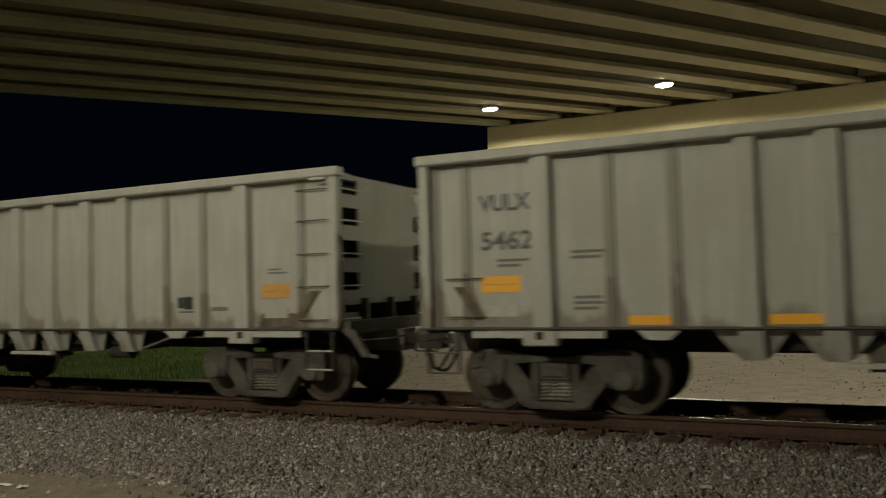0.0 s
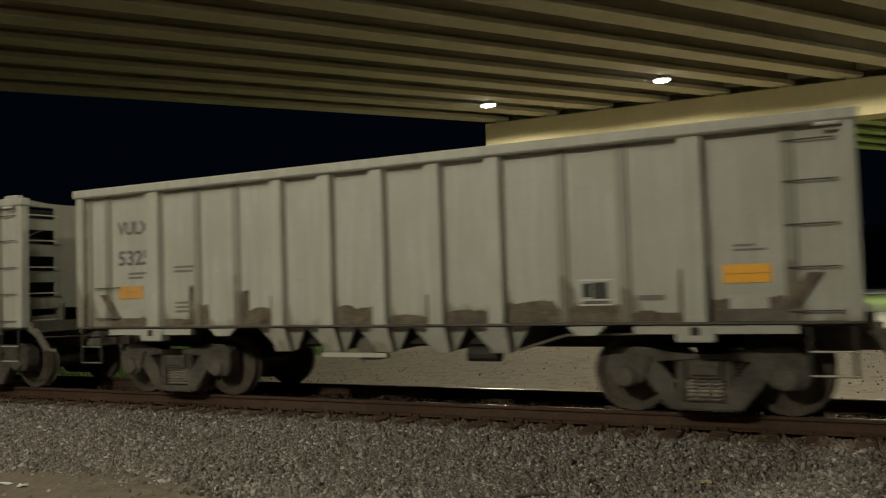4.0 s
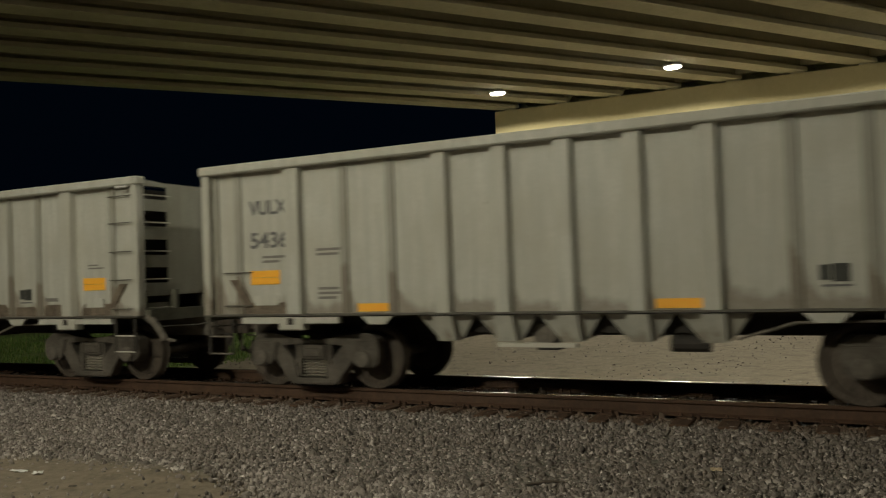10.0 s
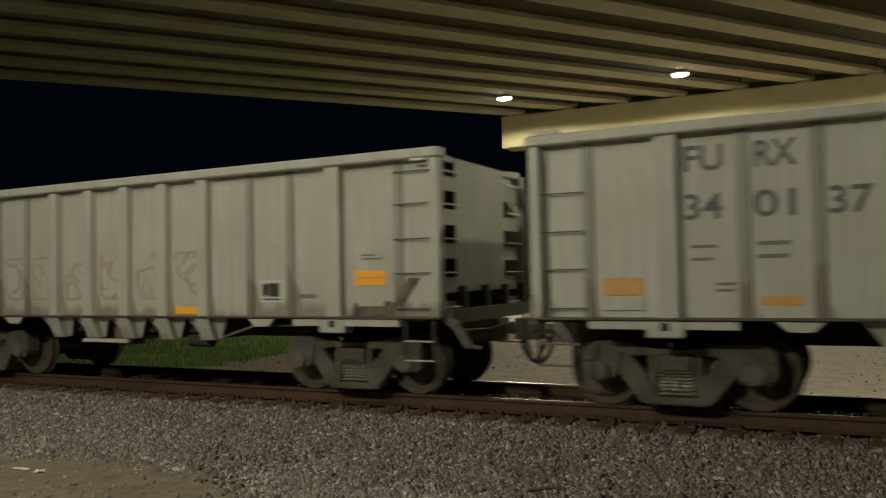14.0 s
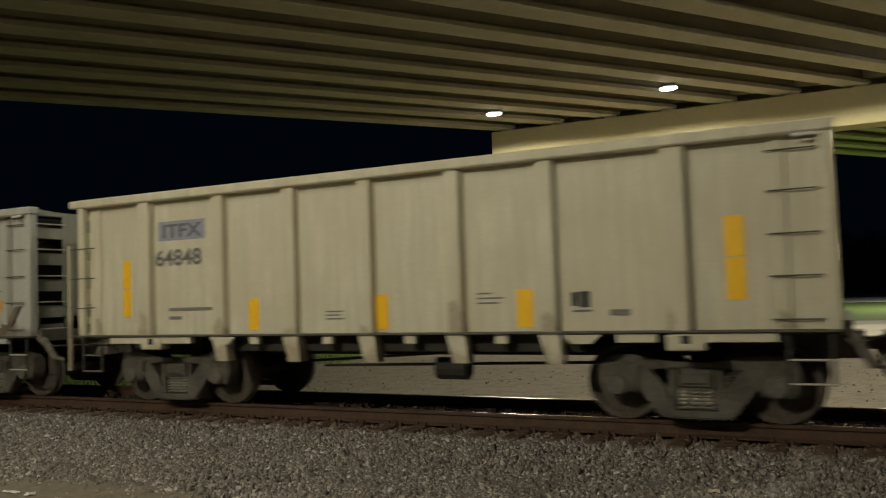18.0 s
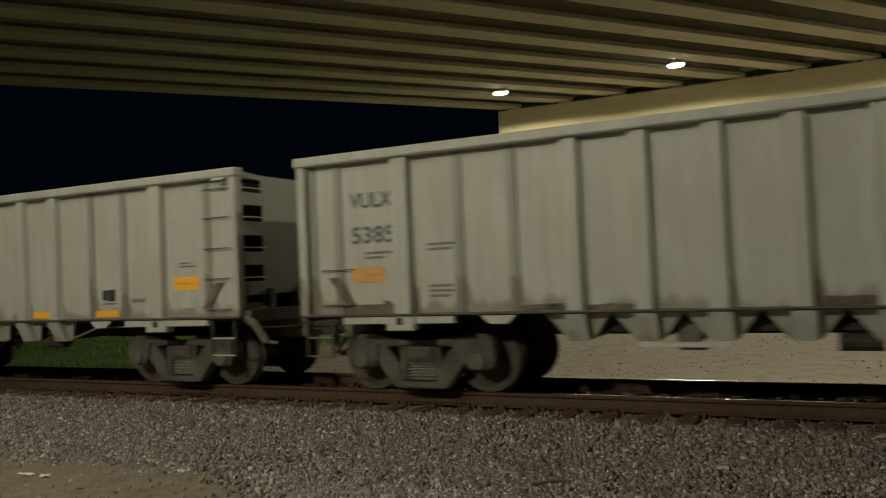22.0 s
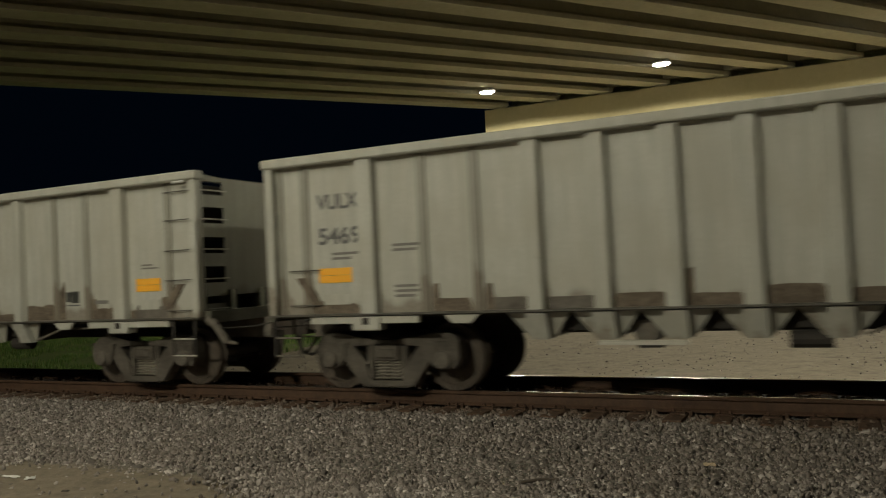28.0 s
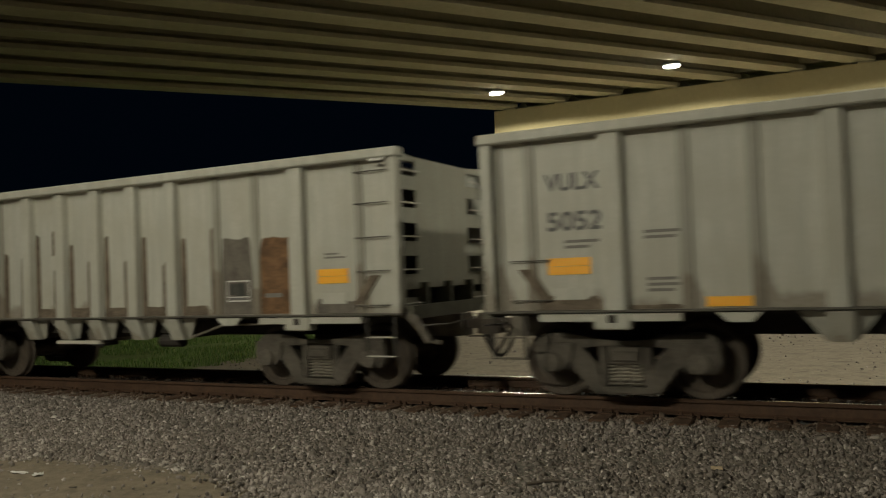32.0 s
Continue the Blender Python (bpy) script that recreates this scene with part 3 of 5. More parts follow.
light = bpy.data.lights.new("street_light", "SPOT")
light.spot_size, light.spot_blend = radians(166), 0.25
light.energy, light.color, light.shadow_soft_size = 14000, (1.0, 0.95, 0.82), 0.25
new("street_light", light).location = (9.7, 52, 8.6)


def bare_tree(seed, height):
    """Tapered trunk, forking limbs and a haze of thin twigs."""
    rng = random.Random(seed)
    wood, twigs = bmesh.new(), bmesh.new()

    def limb(p, way, length, r, level):
        steps, q = 3, p
        for k in range(steps):
            way = (way + Vector((rng.uniform(-0.22, 0.22), rng.uniform(-0.22, 0.22), rng.uniform(-0.05, 0.16)))).normalized()
            e = q + way * (length / steps)
            rod(wood if level < 2 else twigs, q, e, r * (1 - 0.22 * k), 5 if level < 2 else 3)
            if level < 4 and (level > 0 or k > 0):
                for _ in range(2 if level < 3 else 3):
                    side = (way * 0.7 + Vector((rng.uniform(-1, 1), rng.uniform(-1, 1), rng.uniform(-0.1, 0.8)))).normalized()
                    limb(e, side, length * rng.uniform(0.5, 0.72), r * 0.5, level + 1)
            q = e

    limb(Vector((0, 0, -0.3)), Vector((0, 0, 1)), height * 0.42, height * 0.022, 0)
    return mesh_of("trunk", wood, BARK), mesh_of("twigs", twigs, BARK)


def far_woods(count, seed):
    """A thicket of thin upright twigs with an uneven top, as one mesh."""
    rng = np.random.default_rng(seed)
    x, y = rng.uniform(-75, 60, count), rng.uniform(124, 150, count)
    tall = np.array([6.5 + 4.0 * noise.noise((0.09 * a, 0.05 * b, 2)) + 2.0 * noise.noise((0.5 * a, 0.2 * b, 7)) for a, b in zip(x, y)])
    z = -0.5 + tall * rng.uniform(0, 1, count) ** 1.4
    length, a, lean, w = rng.uniform(0.7, 2.2, count), rng.uniform(0, 6.28, count), rng.uniform(0.0, 0.8, count), rng.uniform(0.012, 0.04, count)
    foot = np.stack([x, y, z], 1)
    tip = foot + np.stack([length * lean * np.cos(a), length * lean * np.sin(a), length], 1)
    side = np.stack([w, 0 * w, 0 * w], 1)
    deep = np.stack([0 * w, w, 0 * w], 1)
    p = np.stack([foot - side, foot + side, foot + deep, tip], 1).reshape(-1, 3)
    f = (np.arange(count) * 4)[:, None, None] + np.array([[0, 1, 3], [1, 2, 3], [2, 0, 3]])
    me = bpy.data.meshes.new("far_woods")
    me.from_pydata(p.tolist(), [], f.reshape(-1, 3).tolist())
    me.materials.append(BARK)
    return tagged(new("far_woods", me), "dark leafless thicket beyond the road", "woods", kind="stuff")


far_woods(60000, 12)
kinds = [bare_tree(s, 9.5) for s in (3, 8, 21)]
rng = random.Random(11)
for k in range(42):
    tree = tagged(new("bare_tree"), "dark leafless tree at the far side of the grass", "tree", "far trees")
    tree.location = (-52 + 2.25 * k + rng.uniform(-1.2, 1.2), 118 + rng.uniform(-9, 14), -0.5)
    tree.rotation_euler, tree.scale = (0, 0, rng.uniform(0, 6)), (rng.uniform(0.9, 1.3),) * 3
    part("trunk", kinds[k % 3][0], None, tree)
    part("crown", kinds[k % 3][1], None, tree)

# ---- the train ----
# Each car stands in its own space: x from its leading corner, y from the track's middle line, z from the rail's top.
LENGTH, SIDE, SHEET, SILL, CHORD = 11.24, 1.60, 1.455, 1.105, 3.30
TRUCKS = (1.58, 9.58)
RADIUS = 0.457
RUNGS = (1.22, 1.68, 2.13, 2.59, 3.03)
BIG = (1.62, 3.94, 4.76, 5.58, 6.41, 7.23, 9.59)
SLIM = (0.17, 0.60, 2.43, 3.17, 8.08, 8.81, 10.58)
GUSSETS = (2.97, 8.36)
RIB_LENGTH = 11.15
BAYS = BIG[1:6]


SPRING_STEEL = mottled("worn_spring_steel", (0.16, 0.145, 0.12), (0.34, 0.31, 0.26), 6.0, 0.7)


def wheelset_mesh():
    bm = bmesh.new()
    half = [(0.10, 0.90), (0.10, 0.82), (0.17, 0.815), (0.17, 0.79), (0.36, 0.765), (0.385, 0.80), (0.452, 0.80), (0.457, 0.73), (0.462, 0.705), (0.485, 0.69), (0.482, 0.672), (0.39, 0.668), (0.36, 0.70), (0.15, 0.70), (0.14, 0.62), (0.085, 0.60)]
    lathe(bm, half + [(r, -y) for r, y in half[::-1]], 44)
    for k in range(3):
        a = 2.094 * k + 0.4
        for y in (0.80, -0.80):
            rod(bm, (0.055 * math.cos(a), y, 0.055 * math.sin(a)), (0.055 * math.cos(a), y * 1.15, 0.055 * math.sin(a)), 0.018, 6)
    return mesh_of("wheelset", bm, WHEEL, True)


def side_frame_mesh():
    """Cast truck side: arched top, two windows, spring pocket, journal ends."""
    bm = bmesh.new()
    for s in (1, -1):
        top = ((0.0, 0.715), (0.36, 0.725), (0.58, 0.79), (0.74, 0.815), (0.97, 0.805), (1.08, 0.74), (1.12, 0.62), (0.60, 0.60), (0.54, 0.655), (0.0, 0.655))
        lobe = ((0.60, 0.70), (1.115, 0.70), (1.125, 0.50), (1.10, 0.40), (1.03, 0.335), (0.84, 0.325), (0.72, 0.37), (0.66, 0.45))
        arm = ((0.50, 0.66), (0.68, 0.64), (0.70, 0.46), (0.62, 0.37), (0.46, 0.14), (0.40, 0.085), (0.22, 0.075), (0.22, 0.17), (0.30, 0.19), (0.305, 0.40), (0.36, 0.42), (0.47, 0.56))
        column = ((0.215, 0.665), (0.315, 0.665), (0.315, 0.16), (0.215, 0.16))
        for outline, y0, y1 in ((top, -0.10, 0.08), (lobe, -0.15, 0.10), (arm, -0.112, 0.082), (column, -0.09, 0.07)):
            prism(bm, [(s * x, z) for x, z in outline], "y", y0, y1)
    prism(bm, [(-0.36, 0.15), (-0.33, 0.072), (0.33, 0.072), (0.36, 0.15), (0.26, 0.165), (-0.26, 0.165)], "y", -0.125, 0.10)
    bmesh.ops.bevel(bm, geom=[e for e in bm.edges if abs(e.verts[0].co.y - e.verts[1].co.y) < 1e-4 and e.verts[0].co.y < 0], offset=0.022, segments=2, affect="EDGES", clamp_overlap=True)
    return mesh_of("side_frame", bm, CAST, True)


def spring_mesh():
    bm = bmesh.new()
    pts = []
    for i in range(73):
        a = 6.2832 * i / 12
        pts.append(Vector((0.058 * math.cos(a), 0.058 * math.sin(a), 0.165 + 0.26 * i / 72)))
    rings = []
    for i, p in enumerate(pts):
        d = (pts[min(i + 1, 72)] - pts[max(i - 1, 0)]).normalized()
        u = d.cross(Vector((0, 0, 1))).normalized()
        w = u.cross(d)
        rings.append([bm.verts.new(p + 0.017 * (u * math.cos(1.2566 * j) + w * math.sin(1.2566 * j))) for j in range(5)])
    for r, s in zip(rings, rings[1:]):
        for j in range(5):
            bm.faces.new((r[j], r[(j + 1) % 5], s[(j + 1) % 5], s[j]))
    return mesh_of("spring", bm, SPRING_STEEL, True)


def bearing_mesh():
    bm = bmesh.new()
    lathe(bm, [(0.05, -0.17), (0.105, -0.165), (0.125, -0.14), (0.125, 0.05)], 20)
    return mesh_of("bearing_cap", bm, CAST, True)


WHEELSET, FRAME_SIDE, SPRINGS, BEARING = wheelset_mesh(), side_frame_mesh(), spring_mesh(), bearing_mesh()
BOLSTER = mesh_of("bolster", boxes((-0.195, 0.195, -1.10, 1.10, 0.43, 0.66), (-0.15, 0.15, -1.13, 1.13, 0.47, 0.60), (-0.2, 0.2, -0.3, 0.3, 0.6, 0.80), (-0.75, -0.62, -0.9, 0.9, 0.30, 0.42), (0.62, 0.75, -0.9, 0.9, 0.30, 0.42), bevel=0.02), CAST)


def truck(car, x):
    bogie = part("truck", BOLSTER, None, car, "dusty cast-steel freight truck", at=(x, 0, 0))
    for s in (-1, 1):
        f = part("side_frame", FRAME_SIDE, None, bogie, "dusty cast-steel side frame", at=(0, s * 0.99, 0))
        f.rotation_euler = (0, 0, 0 if s < 0 else math.pi)
        for dx in (-0.137, 0.0, 0.137):
            part("spring", SPRINGS, None, bogie, at=(dx, s * 1.0, 0))
        for dx in (-0.889, 0.889):
            b = part("bearing_cap", BEARING, None, bogie, at=(dx, s * 1.03, 0.457))
            b.rotation_euler = (0, 0, 0 if s < 0 else math.pi)
    for dx in (-0.889, 0.889):
        part("wheelset", WHEELSET, None, bogie, "rusty steel wheels on an axle", at=(dx, 0, RADIUS))


def shared_rungs(car, mesh, spots, name="ladder_rung"):
    for p in spots:
        part(name, mesh, None, car, at=p)


def rung_mesh(length, mat, depth=0.055, axis="x"):
    bm = bmesh.new()
    if axis == "x":
        rod(bm, (0, -depth, 0), (length, -depth, 0), 0.0095, 6)
        for x in (0, length):
            rod(bm, (x, 0, 0), (x, -depth, 0), 0.0095, 6)
    else:
        rod(bm, (depth, 0, 0), (depth, length, 0), 0.0095, 6)
        for y in (0, length):
            rod(bm, (0, y, 0), (depth, y, 0), 0.0095, 6)
    return mesh_of("ladder_rung", bm, mat)


def step_mesh(paint):
    bm = bmesh.new()
    prism(bm, [(-0.02, 1.06), (-0.02, 0.535), (0.44, 0.535), (0.44, 1.06), (0.40, 1.06), (0.40, 0.56), (0.02, 0.56), (0.02, 1.06)], "y", -0.008, 0.008)
    return mesh_of("sill_step", bm, paint)


def step_bar_mesh(paint):
    bm = bmesh.new()
    rod(bm, (0, 0, 0), (0.42, 0, 0), 0.013, 6)
    return mesh_of("step_bar", bm, paint)


STEP_BAR = step_bar_mesh(RUNG_PALE)
STEP_DULL, STEP_BAR_DULL = step_mesh(UNDER), step_bar_mesh(GEAR)


def end_fittings(car, x, s):
    """Coupler, draft gear, end platform and its ladder; s points out of the car along x."""
    bm = bmesh.new()
    box(bm, *sorted((x - s * 1.3, x + s * 0.22)), -0.19, 0.19, 0.70, 1.02)
    part("draft_sill", bm, GEAR, car)
    bm = bmesh.new()
    box(bm, *sorted((x + s * 0.2, x + s * 0.46)), -0.07, 0.07, 0.80, 0.94)
    prism(bm, [(x + s * a, b) for a, b in ((0.42, -0.13), (0.50, -0.17), (0.60, -0.16), (0.62, -0.05), (0.56, 0.0), (0.60, 0.10), (0.62, 0.17), (0.50, 0.18), (0.42, 0.12))], "z", 0.73, 1.02)
    rod(bm, (x + s * 0.40, 0.30, 0.80), (x + s * 0.58, 0.10, 0.42), 0.03, 8)
    part("coupler", bm, COUPLER, car, "rusty cast-steel coupler")
    bm = bmesh.new()
    rod(bm, (x + s * 0.12, -1.35, 0.93), (x + s * 0.16, -0.5, 0.90), 0.013, 6)
    rod(bm, (x + s * 0.16, -0.5, 0.90), (x + s * 0.45, -0.1, 0.98), 0.013, 6)
    part("uncoupling_lever", bm, RUNG, car)
    bm = bmesh.new()
    rod(bm, (x + s * 0.0, -1.42, 1.10), (x + s * 0.13, -1.38, 0.98), 0.066, 8)
    rod(bm, (x + s * 0.12, -1.38, 0.99), (x + s * 0.27, -1.32, 0.72), 0.058, 8)
    rod(bm, (x + s * 0.26, -1.32, 0.73), (x + s * 0.40, -1.25, 0.70), 0.028, 8)
    if s > 0:
        part("lever_handle", bm, GEAR, car, "dusty lever handle")
    bm = bmesh.new()
    box(bm, *sorted((x - s * 0.02, x + s * 0.10)), -1.45, 1.45, 1.02, 1.20)
    box(bm, *sorted((x - s * 0.75, x - s * 0.02)), -1.5, 1.5, 1.06, 1.10)
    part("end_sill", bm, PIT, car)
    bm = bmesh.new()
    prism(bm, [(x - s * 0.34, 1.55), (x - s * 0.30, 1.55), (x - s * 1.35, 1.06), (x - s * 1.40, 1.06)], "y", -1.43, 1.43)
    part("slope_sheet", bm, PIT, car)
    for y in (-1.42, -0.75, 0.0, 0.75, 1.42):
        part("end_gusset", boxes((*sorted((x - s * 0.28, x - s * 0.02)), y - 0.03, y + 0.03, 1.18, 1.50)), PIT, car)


def hose_mesh():
    bm = bmesh.new()
    pts = [Vector((0, 0, 0.78)), Vector((0.03, 0.02, 0.60)), Vector((0.08, 0.03, 0.48)), Vector((0.15, 0.04, 0.40)), Vector((0.235, 0.03, 0.37))]
    for p, q in zip(pts, pts[1:]):
        rod(bm, p, q, 0.027, 8)
    return mesh_of("brake_hose", bm, UNDER)


HOSE = hose_mesh()


def post_mesh(width, depth, z0, z1, paint, flare=0.02):
    bm = bmesh.new()
    prism(bm, [(-width / 2 - flare, 0), (-width / 2, -depth), (width / 2, -depth), (width / 2 + flare, 0)], "z", z0, z1)
    return mesh_of("side_post", bm, paint)


def chute_piece(top, foot, low, y0, y1, s):
    """A plate below the sill that narrows and leans inwards towards its foot."""
    bm = bmesh.new()
    prism(bm, [(-top, SILL - 0.03), (top, SILL - 0.03), (foot, low), (-foot, low)], "y", y0, y1)
    for v in bm.verts:
        if v.co.z < SILL - 0.1:
            v.co.y -= s * 0.14
    return bm


def car_body(name, paint, posts, slim, bays, label, length=LENGTH):
    """The steel body all cars share: sheets between posts, chords, sills, ends, chutes, trucks."""
    car = tagged(new(name), label, "freight car", "cars of the train")
    trucks = (TRUCKS[0], {LENGTH: TRUCKS[1], RIB_LENGTH: 9.55}.get(length, length - 1.56))
    marks = sorted([0.0, *posts, *slim, length])
    frame_paint = paint if paint is PAINT_BUFF else PAINT_LOW
    sheets = {}
    big, small = post_mesh(0.19, 0.125, SILL, CHORD - 0.12, frame_paint, 0.03), post_mesh(0.115, 0.05, SILL, CHORD - 0.12, PAINT_SLIM if paint is not PAINT_BUFF else paint)
    wide = post_mesh(0.235, 0.135, SILL, CHORD - 0.12, frame_paint, 0.03)
    for s in (-1, 1):
        turn = (0, 0, 0 if s < 0 else math.pi)
        for a, b in zip(marks, marks[1:]):
            key = round(b - a, 3)
            if key not in sheets:
                sheets[key] = mesh_of("side_sheet", boxes((0, key, -0.012, 0.012, SILL, CHORD - 0.10)), paint)
            part("side_sheet", sheets[key], None, car, at=(a, s * SHEET, 0))
        for x in posts:
            p = part("side_post", wide if x in (posts[0], posts[-1]) else big, None, car, at=(x, s * (SHEET - 0.01), 0))
            p.rotation_euler = turn
        for x in slim:
            p = part("side_post", small, None, car, at=(x, s * (SHEET - 0.01), 0))
            p.rotation_euler = turn
        c = s * SIDE
        part("top_chord", boxes((-0.03 + (0.17 if s > 0 else 0), length + 0.03 - (0.17 if s > 0 else 0), min(c - s * 0.17, c + s * 0.03), max(c - s * 0.17, c + s * 0.03), CHORD - 0.13, CHORD), bevel=0.018), paint, car)
        part("side_sill", boxes((0.0, length, min(c - s * 0.17, c + s * 0.012), max(c - s * 0.17, c + s * 0.012), SILL - 0.016, SILL + 0.010), bevel=0.004), RUNG, car, "grimy side sill flange")
        for x in trucks:
            part("bolster_foot", boxes((x - 0.21, x + 0.21, min(c, c - s * 0.2), max(c, c - s * 0.2), 0.89, SILL - 0.03), bevel=0.015), frame_paint, car)
            # The hole is a dark plate that carries the shade of a recess.
            part("jacking_hole", boxes((x - 0.05, x + 0.05, min(c + s * 0.004, c - s * 0.02), max(c + s * 0.004, c - s * 0.02), 0.97, 1.06)), UNDER, car)
        for x0, x1 in ((0.70, 1.38), (1.80, 2.36), (length - 2.33, length - 1.88), (length - 1.46, length - 0.62)):
            part("lower_sill", boxes((x0, x1, min(c - s * 0.02, c - s * 0.12), max(c - s * 0.02, c - s * 0.12), 0.985, SILL - 0.03)), frame_paint, car)
        for x in GUSSETS:
            bm = bmesh.new()
            prism(bm, [(x - 0.23, SILL - 0.03), (x + 0.23, SILL - 0.03), (x + 0.12, 0.97), (x - 0.12, 0.97)], "y", *sorted((c - s * 0.01, c - s * 0.05)))
            part("gusset", bm, frame_paint, car)
    for s, x in ((-1, 0.0), (1, length)):
        e = x - s * 0.12
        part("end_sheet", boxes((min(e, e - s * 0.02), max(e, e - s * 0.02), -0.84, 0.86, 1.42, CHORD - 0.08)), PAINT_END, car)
        # Dark sheet put behind the end cutouts to hold their shade.
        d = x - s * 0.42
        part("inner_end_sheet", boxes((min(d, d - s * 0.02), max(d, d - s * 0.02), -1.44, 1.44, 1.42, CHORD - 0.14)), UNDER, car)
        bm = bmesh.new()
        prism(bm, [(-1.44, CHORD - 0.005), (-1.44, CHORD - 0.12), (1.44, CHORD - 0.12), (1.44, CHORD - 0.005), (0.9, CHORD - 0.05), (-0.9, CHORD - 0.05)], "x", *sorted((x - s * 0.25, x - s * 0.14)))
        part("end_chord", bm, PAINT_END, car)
        for y in (-1.535, 1.535):
            g = x if y < 0 else x - s * 0.16
            part("corner_post", boxes((min(g, g - s * 0.14), max(g, g - s * 0.14), y - 0.06, y + 0.06, SILL, CHORD - 0.11), bevel=0.012), paint, car)
            w = 0.85 if y > 0 else -0.83
            lo = 1.30
            for z in RUNGS:
                bm = bmesh.new()
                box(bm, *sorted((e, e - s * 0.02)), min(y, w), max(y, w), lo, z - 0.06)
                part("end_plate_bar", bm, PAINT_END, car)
                lo = z + 0.19
                bm = bmesh.new()
                rod(bm, (e + s * 0.05, y, z), (e + s * 0.05, w, z), 0.012, 6)
                part("end_rung", bm, RUNG_PALE, car)
        end_fittings(car, x, s)
        h = part("brake_hose", HOSE, None, car, at=(x + s * 0.36, 0.25, 0))
        h.rotation_euler = (0, 0, 0 if s > 0 else math.pi)
    for x in bays:
        # Chute flanks are coloured dark for the shade behind the pale faces.
        bm = bmesh.new()
        prism(bm, [(x - 0.38, SILL - 0.03), (x + 0.38, SILL - 0.03), (x + 0.14, 0.765), (x - 0.14, 0.765)], "y", -SHEET + 0.16, SHEET - 0.16)
        part("hopper_chute", bm, UNDER, car, "sooty hopper chute, darkened for its shade")
        for s in (-1, 1):
            c = s * (SHEET + 0.02)
            part("chute_face", chute_piece(0.395, 0.155, 0.755, *sorted((c - s * 0.028, c)), s), frame_paint, car, at=(x, 0, 0))
            part("chute_rib", chute_piece(0.125, 0.125, 0.745, *sorted((c, s * (SIDE - 0.012))), s), frame_paint, car, at=(x, 0, 0))
    for a, b in zip(bays, bays[1:]):
        # Dark block fills the gap where shade would lie between two chutes.
        bm = bmesh.new()
        prism(bm, [((a + b) / 2 - 0.19, 0.84), ((a + b) / 2 + 0.19, 0.84), ((a + b) / 2 + 0.10, SILL - 0.03), ((a + b) / 2 - 0.10, SILL - 0.03)], "y", -SHEET + 0.20, SHEET - 0.20)
        part("cross_ridge", bm, UNDER, car, "sooty underside between the chutes, darkened for their shade")
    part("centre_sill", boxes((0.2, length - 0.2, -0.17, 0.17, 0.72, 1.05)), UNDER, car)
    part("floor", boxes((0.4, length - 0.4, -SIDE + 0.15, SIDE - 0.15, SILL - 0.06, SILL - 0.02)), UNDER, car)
    part("stone_load", load_mesh(), None, car)
    for x in trucks:
        truck(car, x)
    for s, x in ((-1, 0.10), (1, length - 0.52)):
        for y in (-SIDE + 0.02, SIDE - 0.02):
            step = part("sill_step", STEP_DULL, None, car, at=(x, y, 0))
            for z in (0.80, 0.55):
                part("step_bar", STEP_BAR if s > 0 else STEP_BAR_DULL, None, step, "worn step bar", at=(0, 0, z))
    part("top_handhold", boxes((length - 0.38, length - 0.15, -SIDE - 0.06, -SIDE - 0.028, 3.125, 3.16), bevel=0.008), WHITE, car, "pale worn handhold")
    return car


LOAD = []


def load_mesh():
    if not LOAD:
        bm = bmesh.new()
        n, m = 24, 8
        grid = [[bm.verts.new((0.4 + (LENGTH - 0.8) * i / n, -1.46 + 2.92 * j / m, 2.55 + 0.45 * math.sin(math.pi * j / m) * (0.55 + 0.45 * math.cos(6 * math.pi * i / n)) + 0.05 * noise.noise((i, j, 3)))) for j in range(m + 1)] for i in range(n + 1)]
        for i in range(n):
            for j in range(m):
                bm.faces.new((grid[i][j], grid[i + 1][j], grid[i + 1][j + 1], grid[i][j + 1]))
        LOAD.append(mesh_of("stone_load", bm, DUST, True))
    return LOAD[0]


RUNG_SHORT, RUNG_GRAB = rung_mesh(0.50, RUNG), rung_mesh(0.48, RUNG)
FACE = -SHEET - 0.014


def underfloor(car):
    """Brake gear that shows between and below the chutes."""
    bm = bmesh.new()
    for p, q in (((7.45, -1.38, 0.78), (8.05, -1.38, 0.96)), ((8.05, -1.38, 0.96), (9.35, -1.38, 0.985))):
        rod(bm, p, q, 0.018, 6)
    part("brake_pipe", bm, GEAR, car, "dusty pale brake pipe")
    bm = bmesh.new()
    rod(bm, (6.72, -1.25, 0.72), (7.15, -1.25, 0.72), 0.10, 12)
    part("brake_cylinder", bm, UNDER, car)
    bm = bmesh.new()
    rod(bm, (5.18, -1.26, 0.81), (5.18, -0.5, 0.81), 0.145, 20)
    rod(bm, (5.18, -1.275, 0.81), (5.18, -1.25, 0.81), 0.06, 12)
    part("air_reservoir", bm, GEAR, car, "dusty round air reservoir")
    part("reservoir_bracket", boxes((5.06, 5.36, -1.22, -0.9, 0.62, 0.68), bevel=0.01), UNDER, car)


